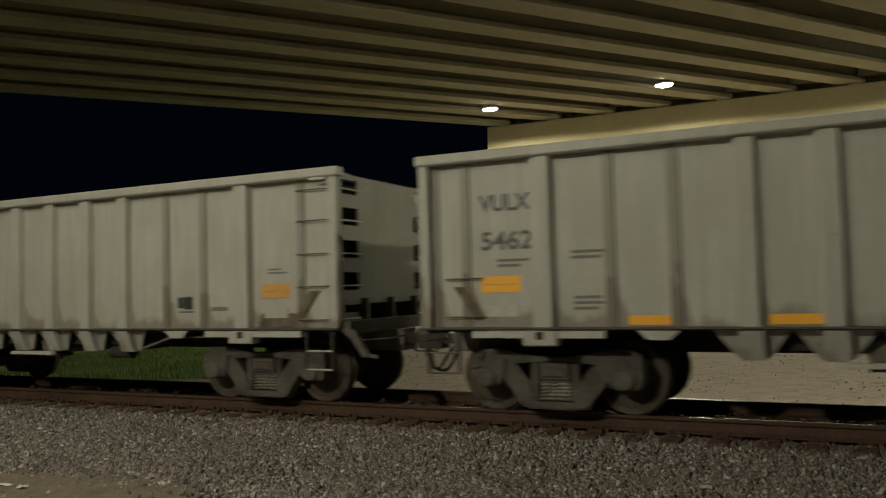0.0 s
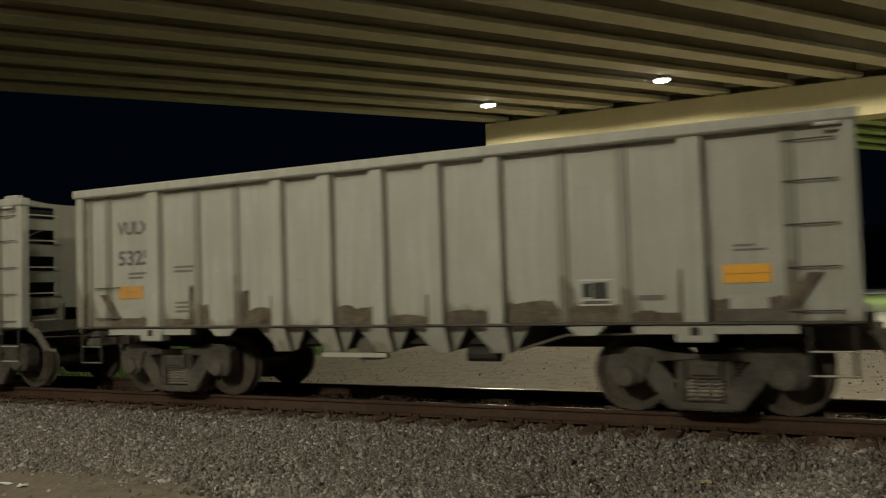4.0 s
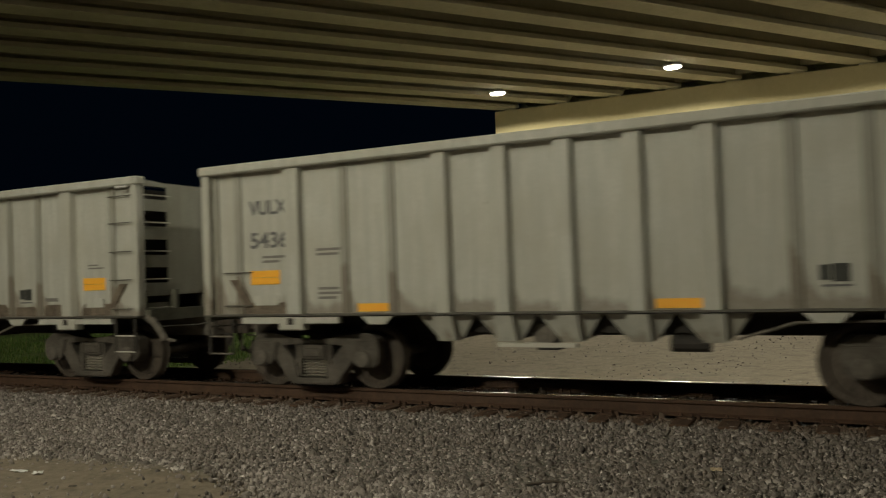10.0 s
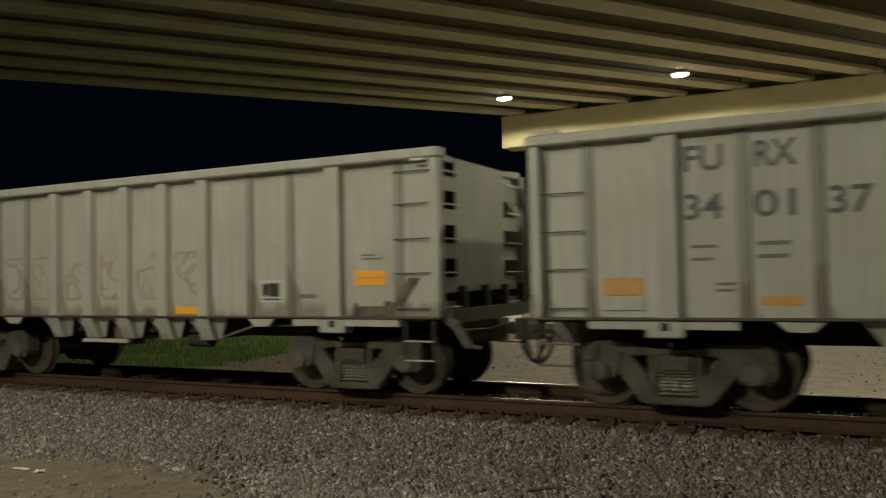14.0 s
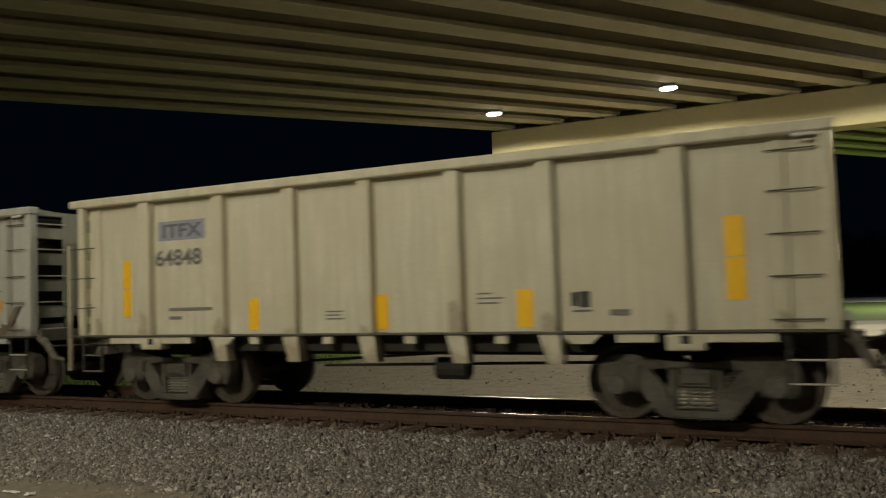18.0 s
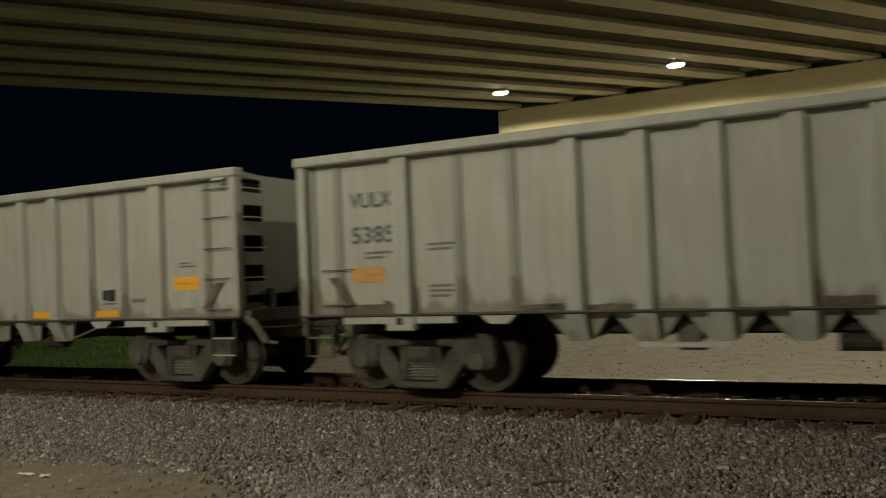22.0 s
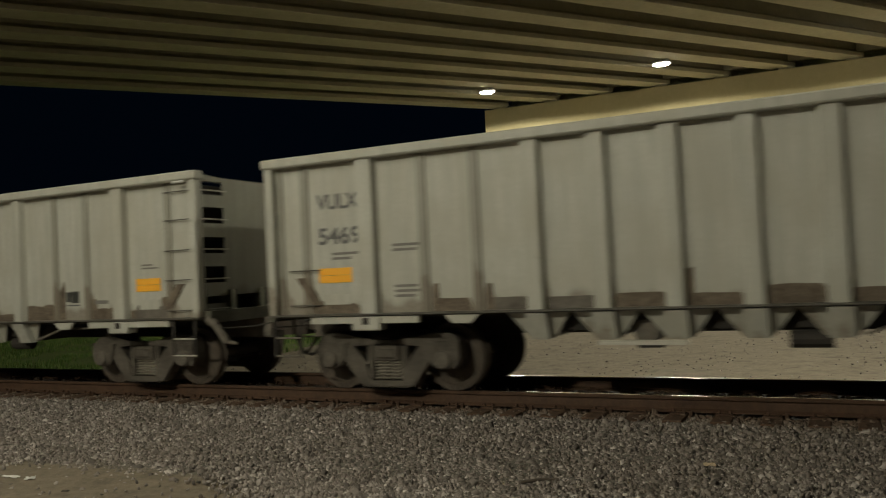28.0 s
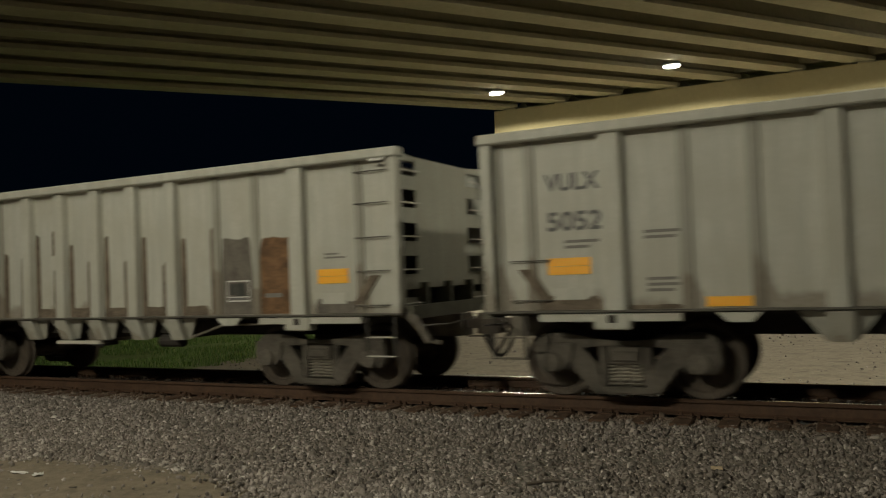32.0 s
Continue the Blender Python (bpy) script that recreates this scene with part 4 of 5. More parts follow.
def plain_hopper():
    car = car_body("hopper_car", PAINT, BIG, SLIM, BAYS, "grey open-top steel hopper car with side posts")
    shared_rungs(car, RUNG_SHORT, [(LENGTH - 0.70, -SHEET - 0.01, z) for z in (1.22, 1.68, 2.13, 2.59, 3.02)])
    shared_rungs(car, RUNG_GRAB, [(0.34, -SHEET - 0.01, z) for z in (1.24, 1.72)], "grab_iron")
    for x, d in ((0.42, 0.28), (LENGTH - 0.36, -0.28)):
        bm = bmesh.new()
        prism(bm, [(x, 1.62), (x + 0.16 * d / 0.28, 1.62), (x + d + 0.14 * d / 0.28, 1.24), (x + d, 1.24)], "y", FACE - 0.03, FACE + 0.004)
        part("diagonal_brace", bm, BROWN, car, "rusty diagonal brace")
    part("door_beam", boxes((4.70, 5.69, -SIDE - 0.0, -SIDE + 0.08, 0.69, 0.742)), RUNG_PALE, car, "pale door beam")
    underfloor(car)
    return car


def rib_hopper():
    car = car_body("hopper_car", PAINT_CLEAN, BIG[:6] + (9.50,), (0.14, 0.70, 2.43, 3.17, 8.05, 8.71, 10.45), BAYS, "clean light grey open-top hopper car with large stencilled marks", RIB_LENGTH)
    shared_rungs(car, RUNG_SHORT, [(RIB_LENGTH - 0.70, -SHEET - 0.01, z) for z in (1.22, 1.68, 2.13, 2.59, 3.02)])
    shared_rungs(car, RUNG_SHORT, [(0.14, -SHEET - 0.01, z) for z in (1.22, 1.68, 2.13, 2.59)])
    part("door_beam", boxes((4.96, 5.80, -SIDE - 0.0, -SIDE + 0.08, 0.665, 0.715)), RUNG_PALE, car, "pale door beam")
    underfloor(car)
    part("end_sticker", boxes((RIB_LENGTH - 0.121, RIB_LENGTH - 0.114, 0.40, 0.66, 2.80, 2.92)), WHITE, car, "small pale sticker")
    for x in (0.24, RIB_LENGTH - 0.24):
        part("corner_cap", boxes((x - 0.16, x + 0.16, -SIDE + 0.0, -SIDE + 0.12, CHORD, CHORD + 0.05), bevel=0.01), PAINT_CLEAN, car)
    return car


GON_LENGTH = 11.10
GON_POSTS = (1.43, 2.90, 4.18, 5.42, 6.73, 7.96, 9.47)


def buff_gondola():
    """A gondola with fewer, wider posts, square sill and rounded end corners."""
    car = car_body("gondola_car", PAINT_BUFF, GON_POSTS, (0.34, GON_LENGTH - 0.54), (), "buff steel gondola car with wide posts and tall yellow reflectors", GON_LENGTH)
    for x in GON_POSTS[1:-1]:
        for s in (-1, 1):
            c = s * (SIDE - 0.02)
            bm = bmesh.new()
            prism(bm, [(x - 0.13, SILL), (x + 0.13, SILL), (x + 0.17, 0.73), (x - 0.03, 0.73)], "y", *sorted((c, c - s * 0.18)))
            part("post_foot", bm, PAINT_BUFF, car)
    for a, b in zip(GON_POSTS[1:], GON_POSTS[2:-1]):
        x = (a + b) / 2
        part("drain_lug", boxes((x - 0.08, x + 0.08, -SIDE + 0.03, -SIDE + 0.12, 0.97, SILL - 0.02), bevel=0.01), PAINT_BUFF, car)
    part("floor_beam", boxes((2.9, 8.3, -1.35, 1.35, 0.86, 1.06)), UNDER, car)
    bm = bmesh.new()
    rod(bm, (4.3, -0.9, 0.62), (8.6, -0.9, 0.70), 0.022, 6)
    rod(bm, (3.6, -0.9, 0.66), (6.1, -0.9, 0.80), 0.022, 6)
    rod(bm, (6.15, -0.9, 0.60), (6.6, -0.9, 0.60), 0.15, 12)
    part("brake_rigging", bm, UNDER, car)
    shared_rungs(car, RUNG_SHORT, [(GON_LENGTH - 0.66, -SHEET - 0.01, z) for z in (1.22, 1.68, 2.13, 2.59, 3.02)])
    shared_rungs(car, RUNG_SHORT, [(-0.18, -SIDE + 0.06, z) for z in (1.11, 1.555, 2.03, 2.51)])
    part("ladder_stile", boxes((-0.205, -0.165, -SIDE - 0.02, -SIDE + 0.05, 0.55, 2.58), bevel=0.006), PAINT_BUFF, car)
    part("chord_end", boxes((-0.17, -0.032, -SIDE - 0.028, -SIDE + 0.16, CHORD - 0.125, CHORD - 0.004), bevel=0.018), PAINT_BUFF, car)
    return car


def plate(car, x0, x1, z0, z1, mat, name, label="", lift=0.008):
    return part(name, boxes((x0, x1, FACE - lift, FACE + 0.002, z0, z1)), mat, car, label)


def lettering(car, words, x, z, height, width, mat, name="reporting_mark"):
    """Stencilled characters on the side, of a given height and width."""
    cu = bpy.data.curves.new(name, "FONT")
    cu.body, cu.size, cu.extrude, cu.offset = words, height / 0.70, 0.0012, 0.007
    cu.materials.append(mat)
    ob = new(name, cu)
    ob.parent = car
    bpy.context.view_layer.update()
    w = max(ob.dimensions.x, 0.01)
    ob.matrix_basis = Matrix.Translation((x, FACE - 0.004, z)) @ Matrix.Rotation(math.pi / 2, 4, "X") @ Matrix.Diagonal((width / w, 1, 1, 1))
    return tagged(ob, "faded black stencilled letters")


def bars(car, x, z, widths, height=0.035, gap=0.065, mat=None):
    """Small print too worn to read."""
    for k, w in enumerate(widths):
        plate(car, x, x + w, z - k * gap - height, z - k * gap, mat or LETTER_THIN, "small_print", lift=0.0055)


def consolidated_label(car, x, z, w=0.42, h=0.30, frame=True):
    if frame:
        rim = boxes((x - 0.03, x + w + 0.03, FACE - 0.004, FACE + 0.002, z + h, z + h + 0.02), (x - 0.03, x + w + 0.03, FACE - 0.004, FACE + 0.002, z - 0.05, z - 0.03), (x - 0.03, x + w + 0.03, FACE - 0.004, FACE + 0.002, z + 0.01, z + 0.024), (x - 0.03, x - 0.014, FACE - 0.0042, FACE + 0.002, z - 0.03, z + h), (x + w + 0.014, x + w + 0.03, FACE - 0.0042, FACE + 0.002, z - 0.03, z + h))
        part("label_frame", rim, WHITE, car)
    plate(car, x + 0.02, x + 0.36 * w, z + 0.05, z + h - 0.03, LABEL_BLACK, "label_panel", lift=0.006)
    plate(car, x + 0.40 * w, x + w - 0.05, z + 0.03, z + h - 0.02, LABEL_BLACK, "label_panel", lift=0.006)
    plate(car, x + 0.04, x + w - 0.03, z - 0.02, z + 0.004, LETTER, "label_panel", lift=0.006)

proto = {"W": plain_hopper(), "F": rib_hopper(), "G": buff_gondola()}
PACE = (7.7075, 0.5752, -0.2795, 0.146)
COUPLED = {"W": 12.467, "F": 12.462, "G": 12.273}
FIRST = -4.8275 - 12.467
# kind, marks, reflectors beyond the usual ones, wear
TRAIN = [
    ("W", "", "a"), ("W", "5462", "abcLR"), ("F", "340181", ""), ("W", "5325", "dR"), ("F", "340171", ""), ("W", "5057", "akR"),
    ("W", "5556", "avLR"), ("W", "5436", "abgyLR"), ("W", "5489", "abeLR"), ("W", "5544", "gpR"), ("F", "340137", ""), ("W", "5254", "abL"),
    ("G", "64848", ""), ("F", "340144", ""), ("W", "5463", "abcLR"), ("W", "5385", "e"), ("W", "5383", "vq"), ("W", "5430", "aeR"),
    ("W", "5471", "dR"), ("W", "5469", "vLRh"), ("W", "5555", "fLR"), ("W", "5516", "rLR"), ("W", "5052", "beL"),
]
# slack at the couplers, car by car
SLACK = {1: 0.03, 4: 0.04, 5: 0.03, 7: 0.10, 11: 0.07, 14: 0.12, 16: -0.04, 17: -0.05, 19: 0.05, 20: 0.03, 22: -0.03}
WEAR_LABELS = (("r", "grey steel hopper car with tall peeled rust-brown patches"), ("f", "grey steel hopper car with a dark brown band along its sill"), ("p", "grey steel hopper car with faded pink spray-painted scrawls"), ("q", "grey steel hopper car with a faint pink scrawl"), ("d", "grey steel hopper car with brown rust streaks beside its posts"), ("v", "grey steel hopper car with a brown grime band above its sill"), ("e", "weathered grey steel hopper car with light brown grime"), ("c", "grey steel hopper car with yellow reflectors along its sill"))


def travelled(t):
    return sum(p * t * (t / 32.0) ** k for k, p in enumerate(PACE))


def ragged_patch(car, x0, x1, z0, z1, mat, seed, name="worn_patch", lift=0.003, flat=1.0):
    """A patch of peeled paint with an uneven outline."""
    rng = random.Random(seed)
    n = max(8, int((x1 - x0) / 0.03))
    top, shift, tall = [], rng.uniform(0, 50), z1 - z0
    for k in range(n + 1):
        x = x1 - (x1 - x0) * k / n
        dip = 0.42 * abs(noise.noise((2.2 * x, shift, 0))) + 0.22 * abs(noise.noise((9.0 * x, shift, 4))) + rng.uniform(0, 0.05)
        side = min(k, n - k) / n
        top.append((x, z1 - tall * min(0.95, dip * flat + (0.5 * (1 - side / 0.12) ** 2 * rng.random() if side < 0.12 else 0))))
    base = [(x0, z0), (x1, z0)]
    bm = bmesh.new()
    prism(bm, base + top, "y", FACE - lift, FACE + 0.002)
    part(name, bm, mat, car)


def dress_plain(car, number, wear, seed):
    rng = random.Random(seed)
    if number:
        lettering(car, "VULX", 0.80, 2.55, 0.20, 0.68, LETTER)
        lettering(car, number, 0.80, 2.07, 0.22, 0.68, LETTER)
    bars(car, 1.02, 1.95, (0.42, 0.30))
    bars(car, 1.96, 2.02, (0.40, 0.36))
    bars(car, 1.98, 1.48, (0.34, 0.36, 0.30))
    for x0, x1, z, bright in ((0.80, 1.32, 1.54, "L"), (9.88, 10.38, 1.53, "R")):
        for k in (0, 1):
            plate(car, x0, x1, z + 0.102 * k, z + 0.098 + 0.102 * k, REFLEX if bright in wear else REFLEX_DULL, "reflector", "yellow reflective strip")
    if "c" not in wear:
        ragged_patch(car, 9.84, 10.50, SILL + 0.015, 1.34, GREYED if rng.random() < 0.4 else BROWN, rng.random(), lift=0.0052, flat=1.1)
        ragged_patch(car, 0.68, 1.44, SILL + 0.015, 1.30, BROWN, rng.random(), lift=0.0052, flat=1.3)
    if "y" in wear:
        part("end_bracket", boxes((-0.13, 0.0, -1.45, -1.15, 2.14, 2.24), bevel=0.01), UNDER, car, "dark steel bracket")
    if "h" in wear:
        plate(car, 8.20, 8.72, 1.62, 1.73, REFLEX, "reflector", "yellow reflective strip")
    if "g" in wear:
        plate(car, 6.60, 7.14, 1.135, 1.245, REFLEX, "reflector", "yellow reflective strip")
    if "b" in wear:
        plate(car, 2.62, 3.10, 1.135, 1.245, REFLEX, "reflector", "yellow reflective strip")
    if "c" in wear:
        plate(car, 4.12, 4.66, 1.135, 1.245, REFLEX, "reflector", "yellow reflective strip")
        plate(car, 8.12, 8.66, 1.135, 1.245, REFLEX, "reflector", "yellow reflective strip")
        plate(car, 6.60, 7.14, 1.135, 1.245, REFLEX, "reflector", "yellow reflective strip")
    elif "a" in wear and "b" not in wear:
        plate(car, 2.62, 3.08, 1.14, 1.24, REFLEX_DULL, "reflector", "dirty reflective strip")
    if "k" in wear:
        plate(car, 6.58, 7.05, 1.14, 1.24, REFLEX_DULL, "reflector", "dirty reflective strip")
    consolidated_label(car, 8.28, 1.36, 0.36, 0.24, rng.random() > 0.4)
    bars(car, 8.95, 1.42, (0.30,), 0.06)
    bars(car, 10.0, 1.95, (0.22, 0.34), 0.025, 0.05)
    plate(car, 9.94, 10.34, 1.25, 1.40, PAINT_LOW, "route_card_board", lift=0.012)
    plate(car, 0.86, 1.28, 1.24, 1.38, PAINT_LOW, "route_card_board", lift=0.012)
    if "d" in wear:
        marks = sorted([0.0, *BIG, *SLIM, LENGTH])
        for a, b in zip(marks[3:-2], marks[4:-1]):
            if rng.random() < 0.8:
                ragged_patch(car, a + 0.06, b - 0.06, SILL + 0.015, 1.22 + rng.uniform(0, 0.22), BROWN, rng.random())
            for x in (a + 0.07, b - 0.19):
                if rng.random() < 0.5:
                    ragged_patch(car, x, x + rng.uniform(0.08, 0.15), SILL + 0.02, 1.4 + rng.uniform(0, 0.5), BROWN, rng.random(), "rust_streak", 0.0045)
    if "v" in wear:
        marks = sorted([*BIG, *SLIM])
        for a, b in zip(marks[3:-2], marks[4:-1]):
            ragged_patch(car, a + 0.10, b - 0.10, SILL + 0.015, 1.25 + rng.uniform(0, 0.09), GREYED if rng.random() < 0.5 else BROWN, rng.random(), flat=0.2)
            if rng.random() < 0.4:
                ragged_patch(car, a + 0.11, a + 0.20, SILL + 0.02, 1.4 + rng.uniform(0, 0.35), BROWN, rng.random(), "rust_streak", 0.0045, 0.6)
    if "e" in wear:
        marks = sorted([0.0, *BIG, *SLIM, LENGTH])
        for a, b in zip(marks[3:-2], marks[4:-1]):
            if rng.random() < 0.5:
                ragged_patch(car, a + 0.06, b - 0.06, SILL + 0.015, 1.16 + rng.uniform(0, 0.14), BROWN, rng.random())
            if rng.random() < 0.2:
                ragged_patch(car, a + 0.08, a + 0.2, SILL + 0.02, 1.3 + rng.uniform(0, 0.2), BROWN, rng.random(), "rust_streak", 0.0045)
    if "f" in wear:
        for a, b, z in ((1.79, 2.38, 1.45), (2.50, 3.10, 1.45), (3.24, 3.86, 1.46), (4.88, 5.50, 1.24), (5.72, 6.32, 1.23), (6.58, 7.14, 1.46), (7.41, 8.03, 1.45), (8.15, 8.76, 1.47), (8.87, 9.49, 1.60), (9.78, 10.50, 1.31)):
            ragged_patch(car, a, b, SILL + 0.015, z, GREYED, a, flat=0.16)
        ragged_patch(car, 4.14, 4.66, SILL + 0.015, 1.50, BARE, 0.6, flat=0.2)
        for a, b, z0, z in ((1.79, 1.90, 1.4, 1.68), (2.38, 2.50, 1.2, 1.66), (2.88, 3.02, 1.4, 1.68), (4.46, 4.56, 1.4, 1.76), (5.30, 5.40, 1.3, 1.58), (5.98, 6.11, 1.44, 1.70), (6.56, 6.66, 1.4, 1.62), (7.40, 7.48, 1.4, 1.66)):
            ragged_patch(car, a, b, z0, z, BROWN, a, "rust_streak", 0.0045, 0.5)
    if "r" in wear:
        for a, b, z, m in ((1.79, 2.35, 2.20, BARE), (2.50, 3.10, 2.34, BROWN), (3.24, 3.36, 2.26, BROWN), (7.95, 8.06, 2.45, BROWN), (8.16, 8.73, 2.28, GREYED), (8.87, 9.47, 2.24, BARE), (0.66, 0.78, 1.95, BROWN), (1.30, 1.42, 2.05, BROWN)):
            ragged_patch(car, a, b, SILL + 0.02, z, m, a, flat=0.12)
        ragged_patch(car, 2.66, 3.06, 1.5, 1.9, GREYED, 0.8, "worn_patch", 0.0045, 0.5)
        for a, b in zip(BIG[1:6], (2.55, 2.35, 2.45, 2.40, 2.35)):
            ragged_patch(car, a + 0.13, a + 0.24, SILL + 0.02, b, BROWN, a, "rust_streak", 0.0045, 0.3)
            ragged_patch(car, a - 0.26, a - 0.16, SILL + 0.02, b - 0.35, BROWN, a + 9, "rust_streak", 0.0045, 0.5)
            ragged_patch(car, a + 0.13, a + 0.66, SILL + 0.015, 1.27, BROWN, a + 5, "worn_patch", 0.003, 0.5)
        ragged_patch(car, 4.48, 4.59, 2.15, 2.58, BROWN, 0.7, "rust_streak", 0.0045, 0.5)
    if "p" in wear or "q" in wear:
        for k, x in enumerate((2.52, 3.26, 4.10, 4.92, 5.74, 6.56) if "p" in wear else (2.52, 3.26)):
            scrawl(car, x, 1.38, 2.08 if "p" in wear else 1.86, 5 if "p" in wear else 8, 40 + k, PINK, "faded pink spray-painted scrawl")
    if "q" in wear:
        scrawl(car, 7.40, 1.36, 1.70, 7, 61, PALE_SPRAY, "faded white spray-painted scrawl")


def scrawl(car, x, low, high, strokes, seed, mat, label):
    """Looping sprayed lines on one side sheet."""
    bm, r, lift = bmesh.new(), random.Random(seed), 0.003
    for _ in range(strokes):
        p = Vector((x + r.uniform(0.05, 0.5), 0, r.uniform(low + 0.05, high - 0.05)))
        turn = r.uniform(0, 6)
        for j in range(9):
            turn += r.uniform(-0.2, 0.9)
            q = p + Vector((0.10 * math.cos(turn), 0, 0.10 * math.sin(turn)))
            q.x, q.z = min(max(q.x, x + 0.05), x + 0.52), min(max(q.z, low), high)
            if (q - p).length > 0.01:
                w = (q - p).normalized() * 0.021
                lift += 0.0002
                prism(bm, [(p.x - w.z, p.z + w.x), (p.x + w.z, p.z - w.x), (q.x + w.z, q.z - w.x), (q.x - w.z, q.z + w.x)], "y", FACE - lift, FACE + 0.002)
            p = q
    tagged(part("spray_painted_scrawl", bm, mat, car, label), kind="stuff")


def dress_rib(car, number):
    for words, x, z in (("FU", 1.79, 2.75), ("RX", 2.54, 2.75), (number[:2], 1.78, 2.21), (number[2:4], 2.53, 2.21), (number[4:], 3.25, 2.21)):
        lettering(car, words, x, z, 0.28, 0.42, LETTER)
    bars(car, 1.86, 1.92, (0.30, 0.24), 0.035, 0.14)
    bars(car, 2.56, 1.94, (0.34, 0.32), 0.045, 0.14)
    bars(car, 2.12, 1.50, (0.22, 0.20), 0.03, 0.07)
    for x0, x1, z0, z1, m in ((0.86, 1.32, 1.37, 1.57, REFLEX_DULL), (2.57, 2.99, 1.245, 1.345, REFLEX_DULL), (4.12, 4.60, 1.24, 1.345, REFLEX), (6.55, 7.03, 1.24, 1.35, REFLEX), (8.15, 8.63, 1.245, 1.36, REFLEX), (9.78, 10.29, 1.37, 1.585, REFLEX)):
        plate(car, x0, x1, z0, z1, m, "reflector", "yellow reflective sheet")
    consolidated_label(car, 8.16, 1.46, 0.40, 0.27)
    bars(car, 5.0, 1.44, (0.3,), 0.025)
    bars(car, 5.9, 1.30, (0.3, 0.34), 0.025, 0.045)
    bars(car, 8.86, 1.42, (0.24,), 0.06)
    plate(car, 9.12, 9.26, 1.30, 1.40, WHITE, "label", lift=0.004)
    bars(car, 9.88, 1.95, (0.22, 0.34), 0.025, 0.05)
    plate(car, 9.80, 10.28, 1.22, 1.34, PAINT_CLEAN, "route_card_board", lift=0.02)
    plate(car, 0.86, 1.34, 1.20, 1.33, PAINT_CLEAN, "route_card_board", lift=0.02)


def dress_gondola(car, number):
    plate(car, 1.64, 2.58, 2.55, 2.85, BLUE, "repainted_patch", "blue-grey repainted patch behind the marks", lift=0.002)
    lettering(car, "ITFX", 1.72, 2.60, 0.20, 0.78, LETTER)
    lettering(car, number, 1.58, 2.17, 0.24, 0.92, LETTER)
    for x0, x1, z0, z1 in ((0.89, 1.05, 1.40, 1.83), (0.89, 1.05, 1.842, 2.28), (3.39, 3.57, 1.17, 1.62), (5.53, 5.71, 1.16, 1.62), (7.53, 7.74, 1.17, 1.63), (9.98, 10.19, 1.44, 1.905), (9.98, 10.19, 1.917, 2.36)):
        plate(car, x0, x1, z0, z1, REFLEX_YELLOW, "reflector", "bright yellow reflective sheet")
    bars(car, 1.85, 1.52, (0.85, 0.25), 0.05, 0.13)
    bars(car, 4.72, 1.42, (0.28, 0.24, 0.3), 0.02, 0.05)
    bars(car, 7.0, 1.60, (0.2, 0.36, 0.3), 0.02, 0.06)
    consolidated_label(car, 8.20, 1.36, 0.30, 0.24, False)
    bars(car, 8.68, 1.36, (0.24,), 0.07)
    plate(car, 0.95, 1.25, 1.18, 1.30, PAINT_BUFF, "route_card_board", lift=0.02)


# ---- litter by the track ----
def litter(x, y, z, size, mat, label, turn):
    """A crumpled scrap lying on the stones."""
    rng, bm = random.Random(int(100 * abs(x)) + 7), bmesh.new()
    n = 4
    heights = [[0.3 * size[1] * rng.random() for _ in range(n + 1)] for _ in range(n + 1)]
    grid = [[[bm.verts.new(((i / n - 0.5) * size[0], (j / n - 0.5) * size[1], heights[i][j] + k * 0.006)) for j in range(n + 1)] for i in range(n + 1)] for k in (0, 1)]
    lo, hi = grid
    for i in range(n):
        for j in range(n):
            bm.faces.new((hi[i][j], hi[i + 1][j], hi[i + 1][j + 1], hi[i][j + 1]))
            bm.faces.new((lo[i][j + 1], lo[i + 1][j + 1], lo[i + 1][j], lo[i][j]))
    ring = [(i, 0) for i in range(n)] + [(n, j) for j in range(n)] + [(i, n) for i in range(n, 0, -1)] + [(0, j) for j in range(n, 0, -1)]
    for (a, b), (c, d) in zip(ring, ring[1:] + ring[:1]):
        bm.faces.new((lo[a][b], lo[c][d], hi[c][d], hi[a][b]))
    ob = part("litter", bm, mat, None)
    ob.location, ob.rotation_euler = (x, y, z), (0, 0, turn)
    tagged(ob, label, "litter", "scraps by the track")


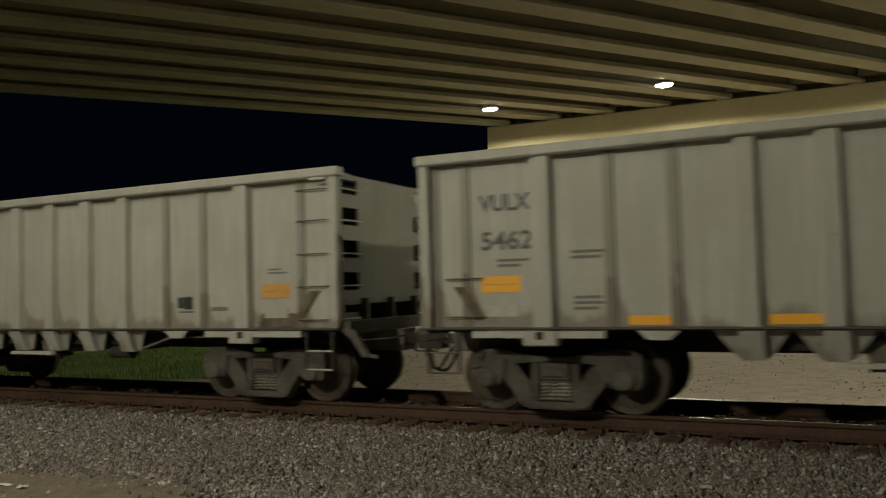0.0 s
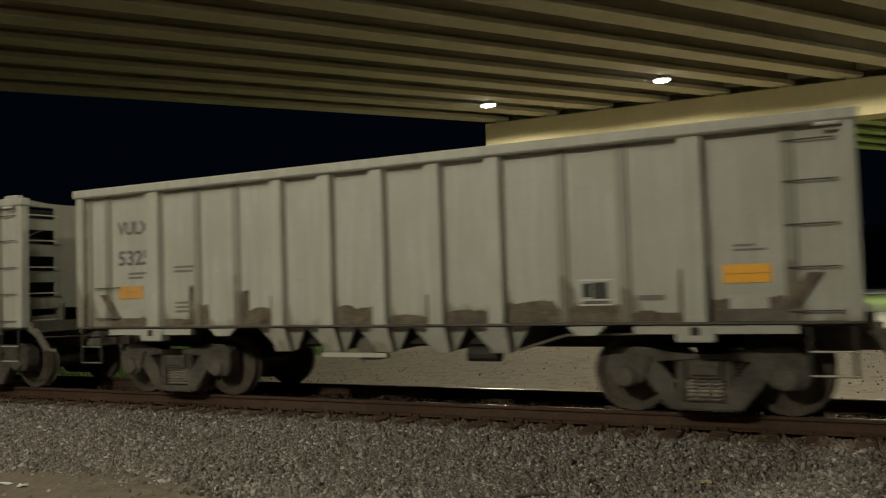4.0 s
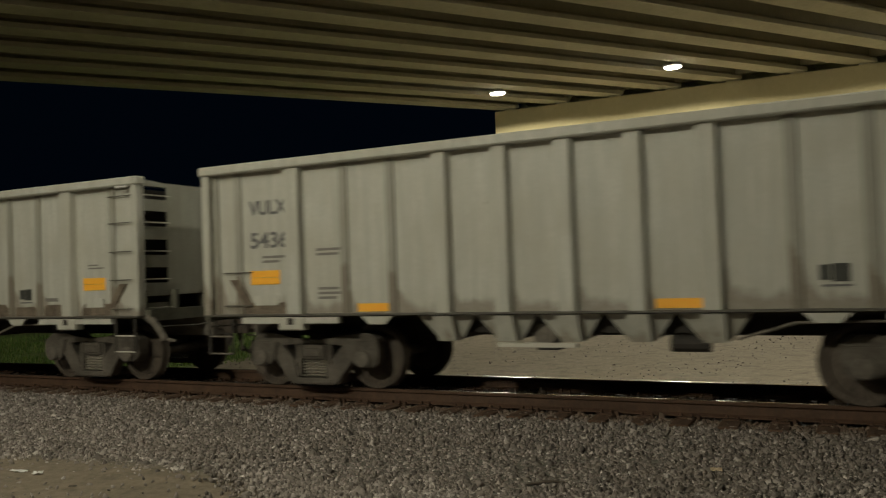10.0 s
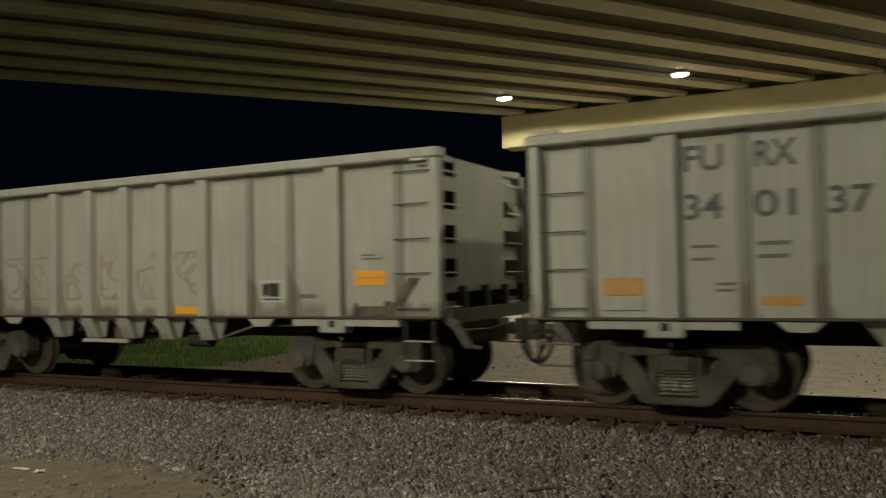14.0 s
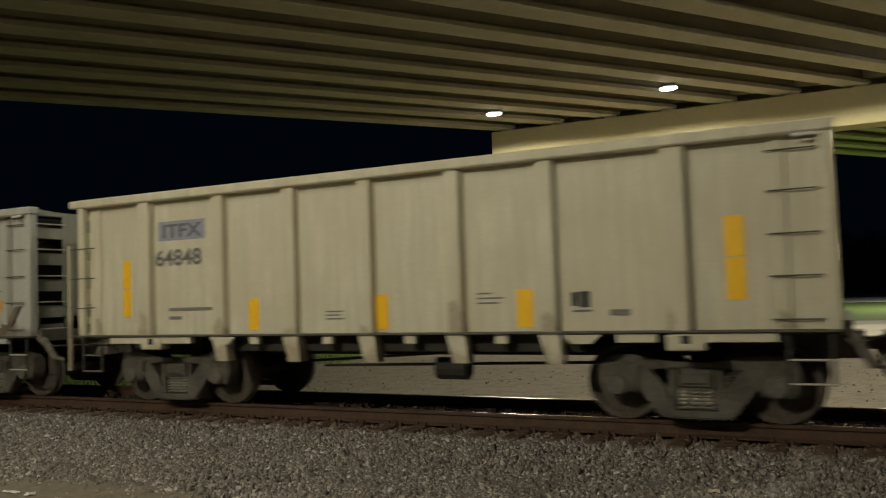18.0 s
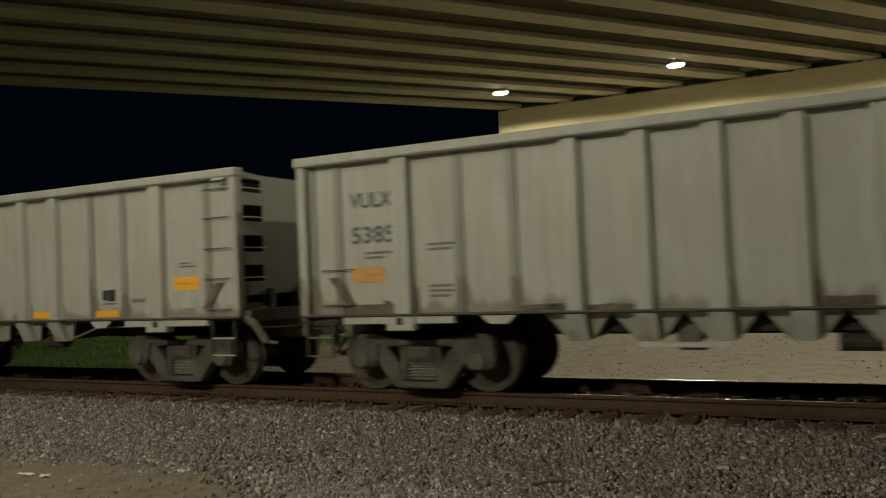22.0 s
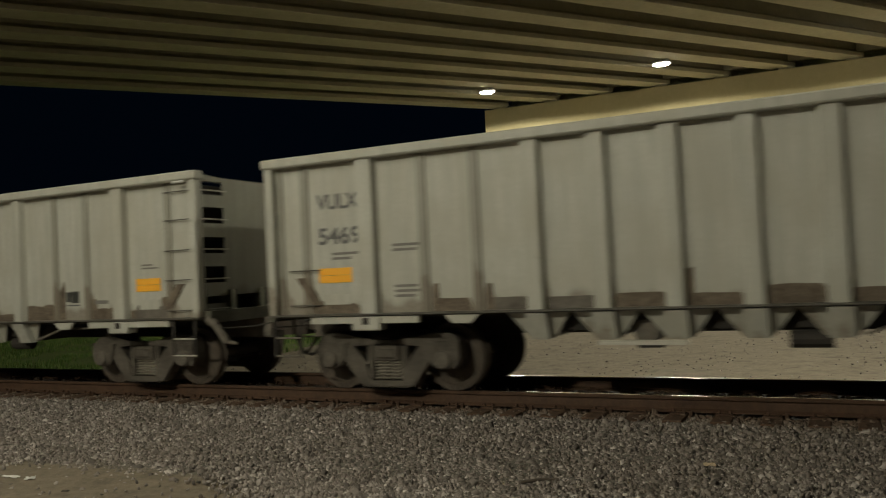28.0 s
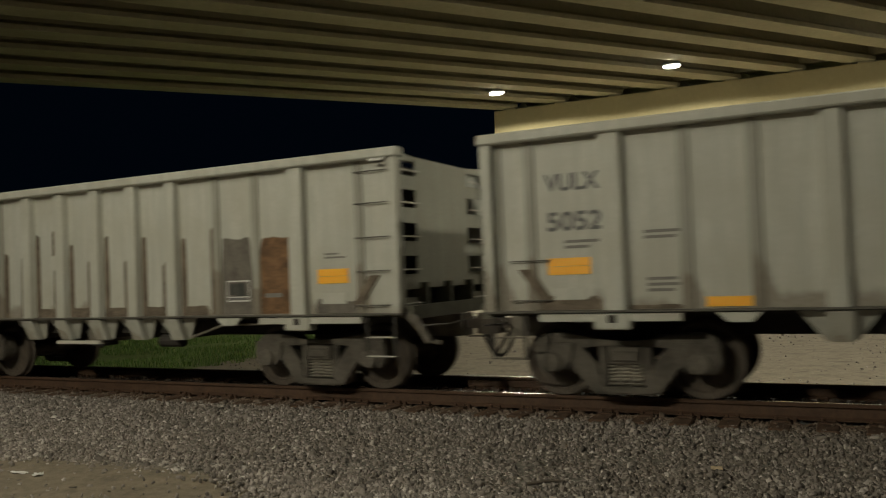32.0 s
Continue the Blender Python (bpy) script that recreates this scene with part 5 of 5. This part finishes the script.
PALE_SCRAP = mottled("tan_cardboard", (0.42, 0.33, 0.22), (0.58, 0.47, 0.33), 9.0)
BLUE_SCRAP = mottled("pale_blue_plastic", (0.45, 0.62, 0.68), (0.60, 0.75, 0.80), 9.0, 0.3)
BARK_SCRAP = mottled("dark_scrap", (0.03, 0.025, 0.02), (0.07, 0.06, 0.05), 9.0)
litter(-8.415, -4.003, -0.438, (0.22, 0.05), WHITE, "dirty white paper scrap on the dirt", 0.1)
litter(-8.078, -4.023, -0.438, (0.1, 0.09), WHITE, "crumpled white scrap on the dirt", 0.7)
litter(-1.234, -1.83, -0.378, (0.11, 0.07), PALE_SCRAP, "pale tan flat scrap on the ballast", 0.2)
litter(-6.484, 1.169, -0.22, (0.09, 0.05), BLUE_SCRAP, "pale blue plastic scrap by the rail", 0.3)
litter(-7.223, -4.265, -0.44, (0.08, 0.03), BARK_SCRAP, "dark scrap on the dirt", 0.4)
stick = bmesh.new()
rod(stick, (0, 0, 0), (0.20, 0.05, 0.012), 0.016, 7)
rod(stick, (0.20, 0.05, 0.012), (0.36, 0.07, 0.0), 0.013, 7)
rod(stick, (0.19, 0.05, 0.012), (0.26, 0.10, 0.01), 0.007, 5)
stick = part("stick", stick, BARK, None)
stick.location, stick.rotation_euler = (-2.825, -2.784, -0.409), (0, 0, 0.35)
tagged(stick, "short grey broken stick lying on the ballast", "stick")

cars = []
lead = FIRST
used = set()
for n, (kind, number, wear) in enumerate(TRAIN):
    car = proto[kind] if kind not in used else copy_thing(plain[kind], pose(0, 0.7525, 0))
    if kind not in used:
        used.add(kind)
        plain = dict(proto)
    cars.append((car, lead + SLACK.get(n, 0.0), kind, number, wear))
    lead += COUPLED[kind]
for n, (car, lead, kind, number, wear) in enumerate(cars):
    if kind == "W":
        dress_plain(car, number, wear, n)
        for letter, words in WEAR_LABELS:
            if letter in wear:
                tagged(car, words, "freight car", "cars of the train")
                break
    elif kind == "F":
        dress_rib(car, number)
    else:
        dress_gondola(car, number)


def motions():
    """The train rolls past, slowly gaining speed, with its wheels turning."""
    turns = [(t / 15.0, pose(0, 0, 0, 0, -math.degrees(travelled(t / 15.0) / RADIUS), 0)) for t in range(481)]
    for car, lead, *_ in cars:
        walk(car, [(float(t), pose(lead - travelled(t), 0.7525, 0)) for t in range(33)])
        for bogie in car.children:
            for ws in bogie.children:
                if ws.name.startswith("wheelset"):
                    x = ws.location.x
                    walk(ws, [(t, Matrix.Translation((x, 0, RADIUS)) @ m) for t, m in turns])


motions()
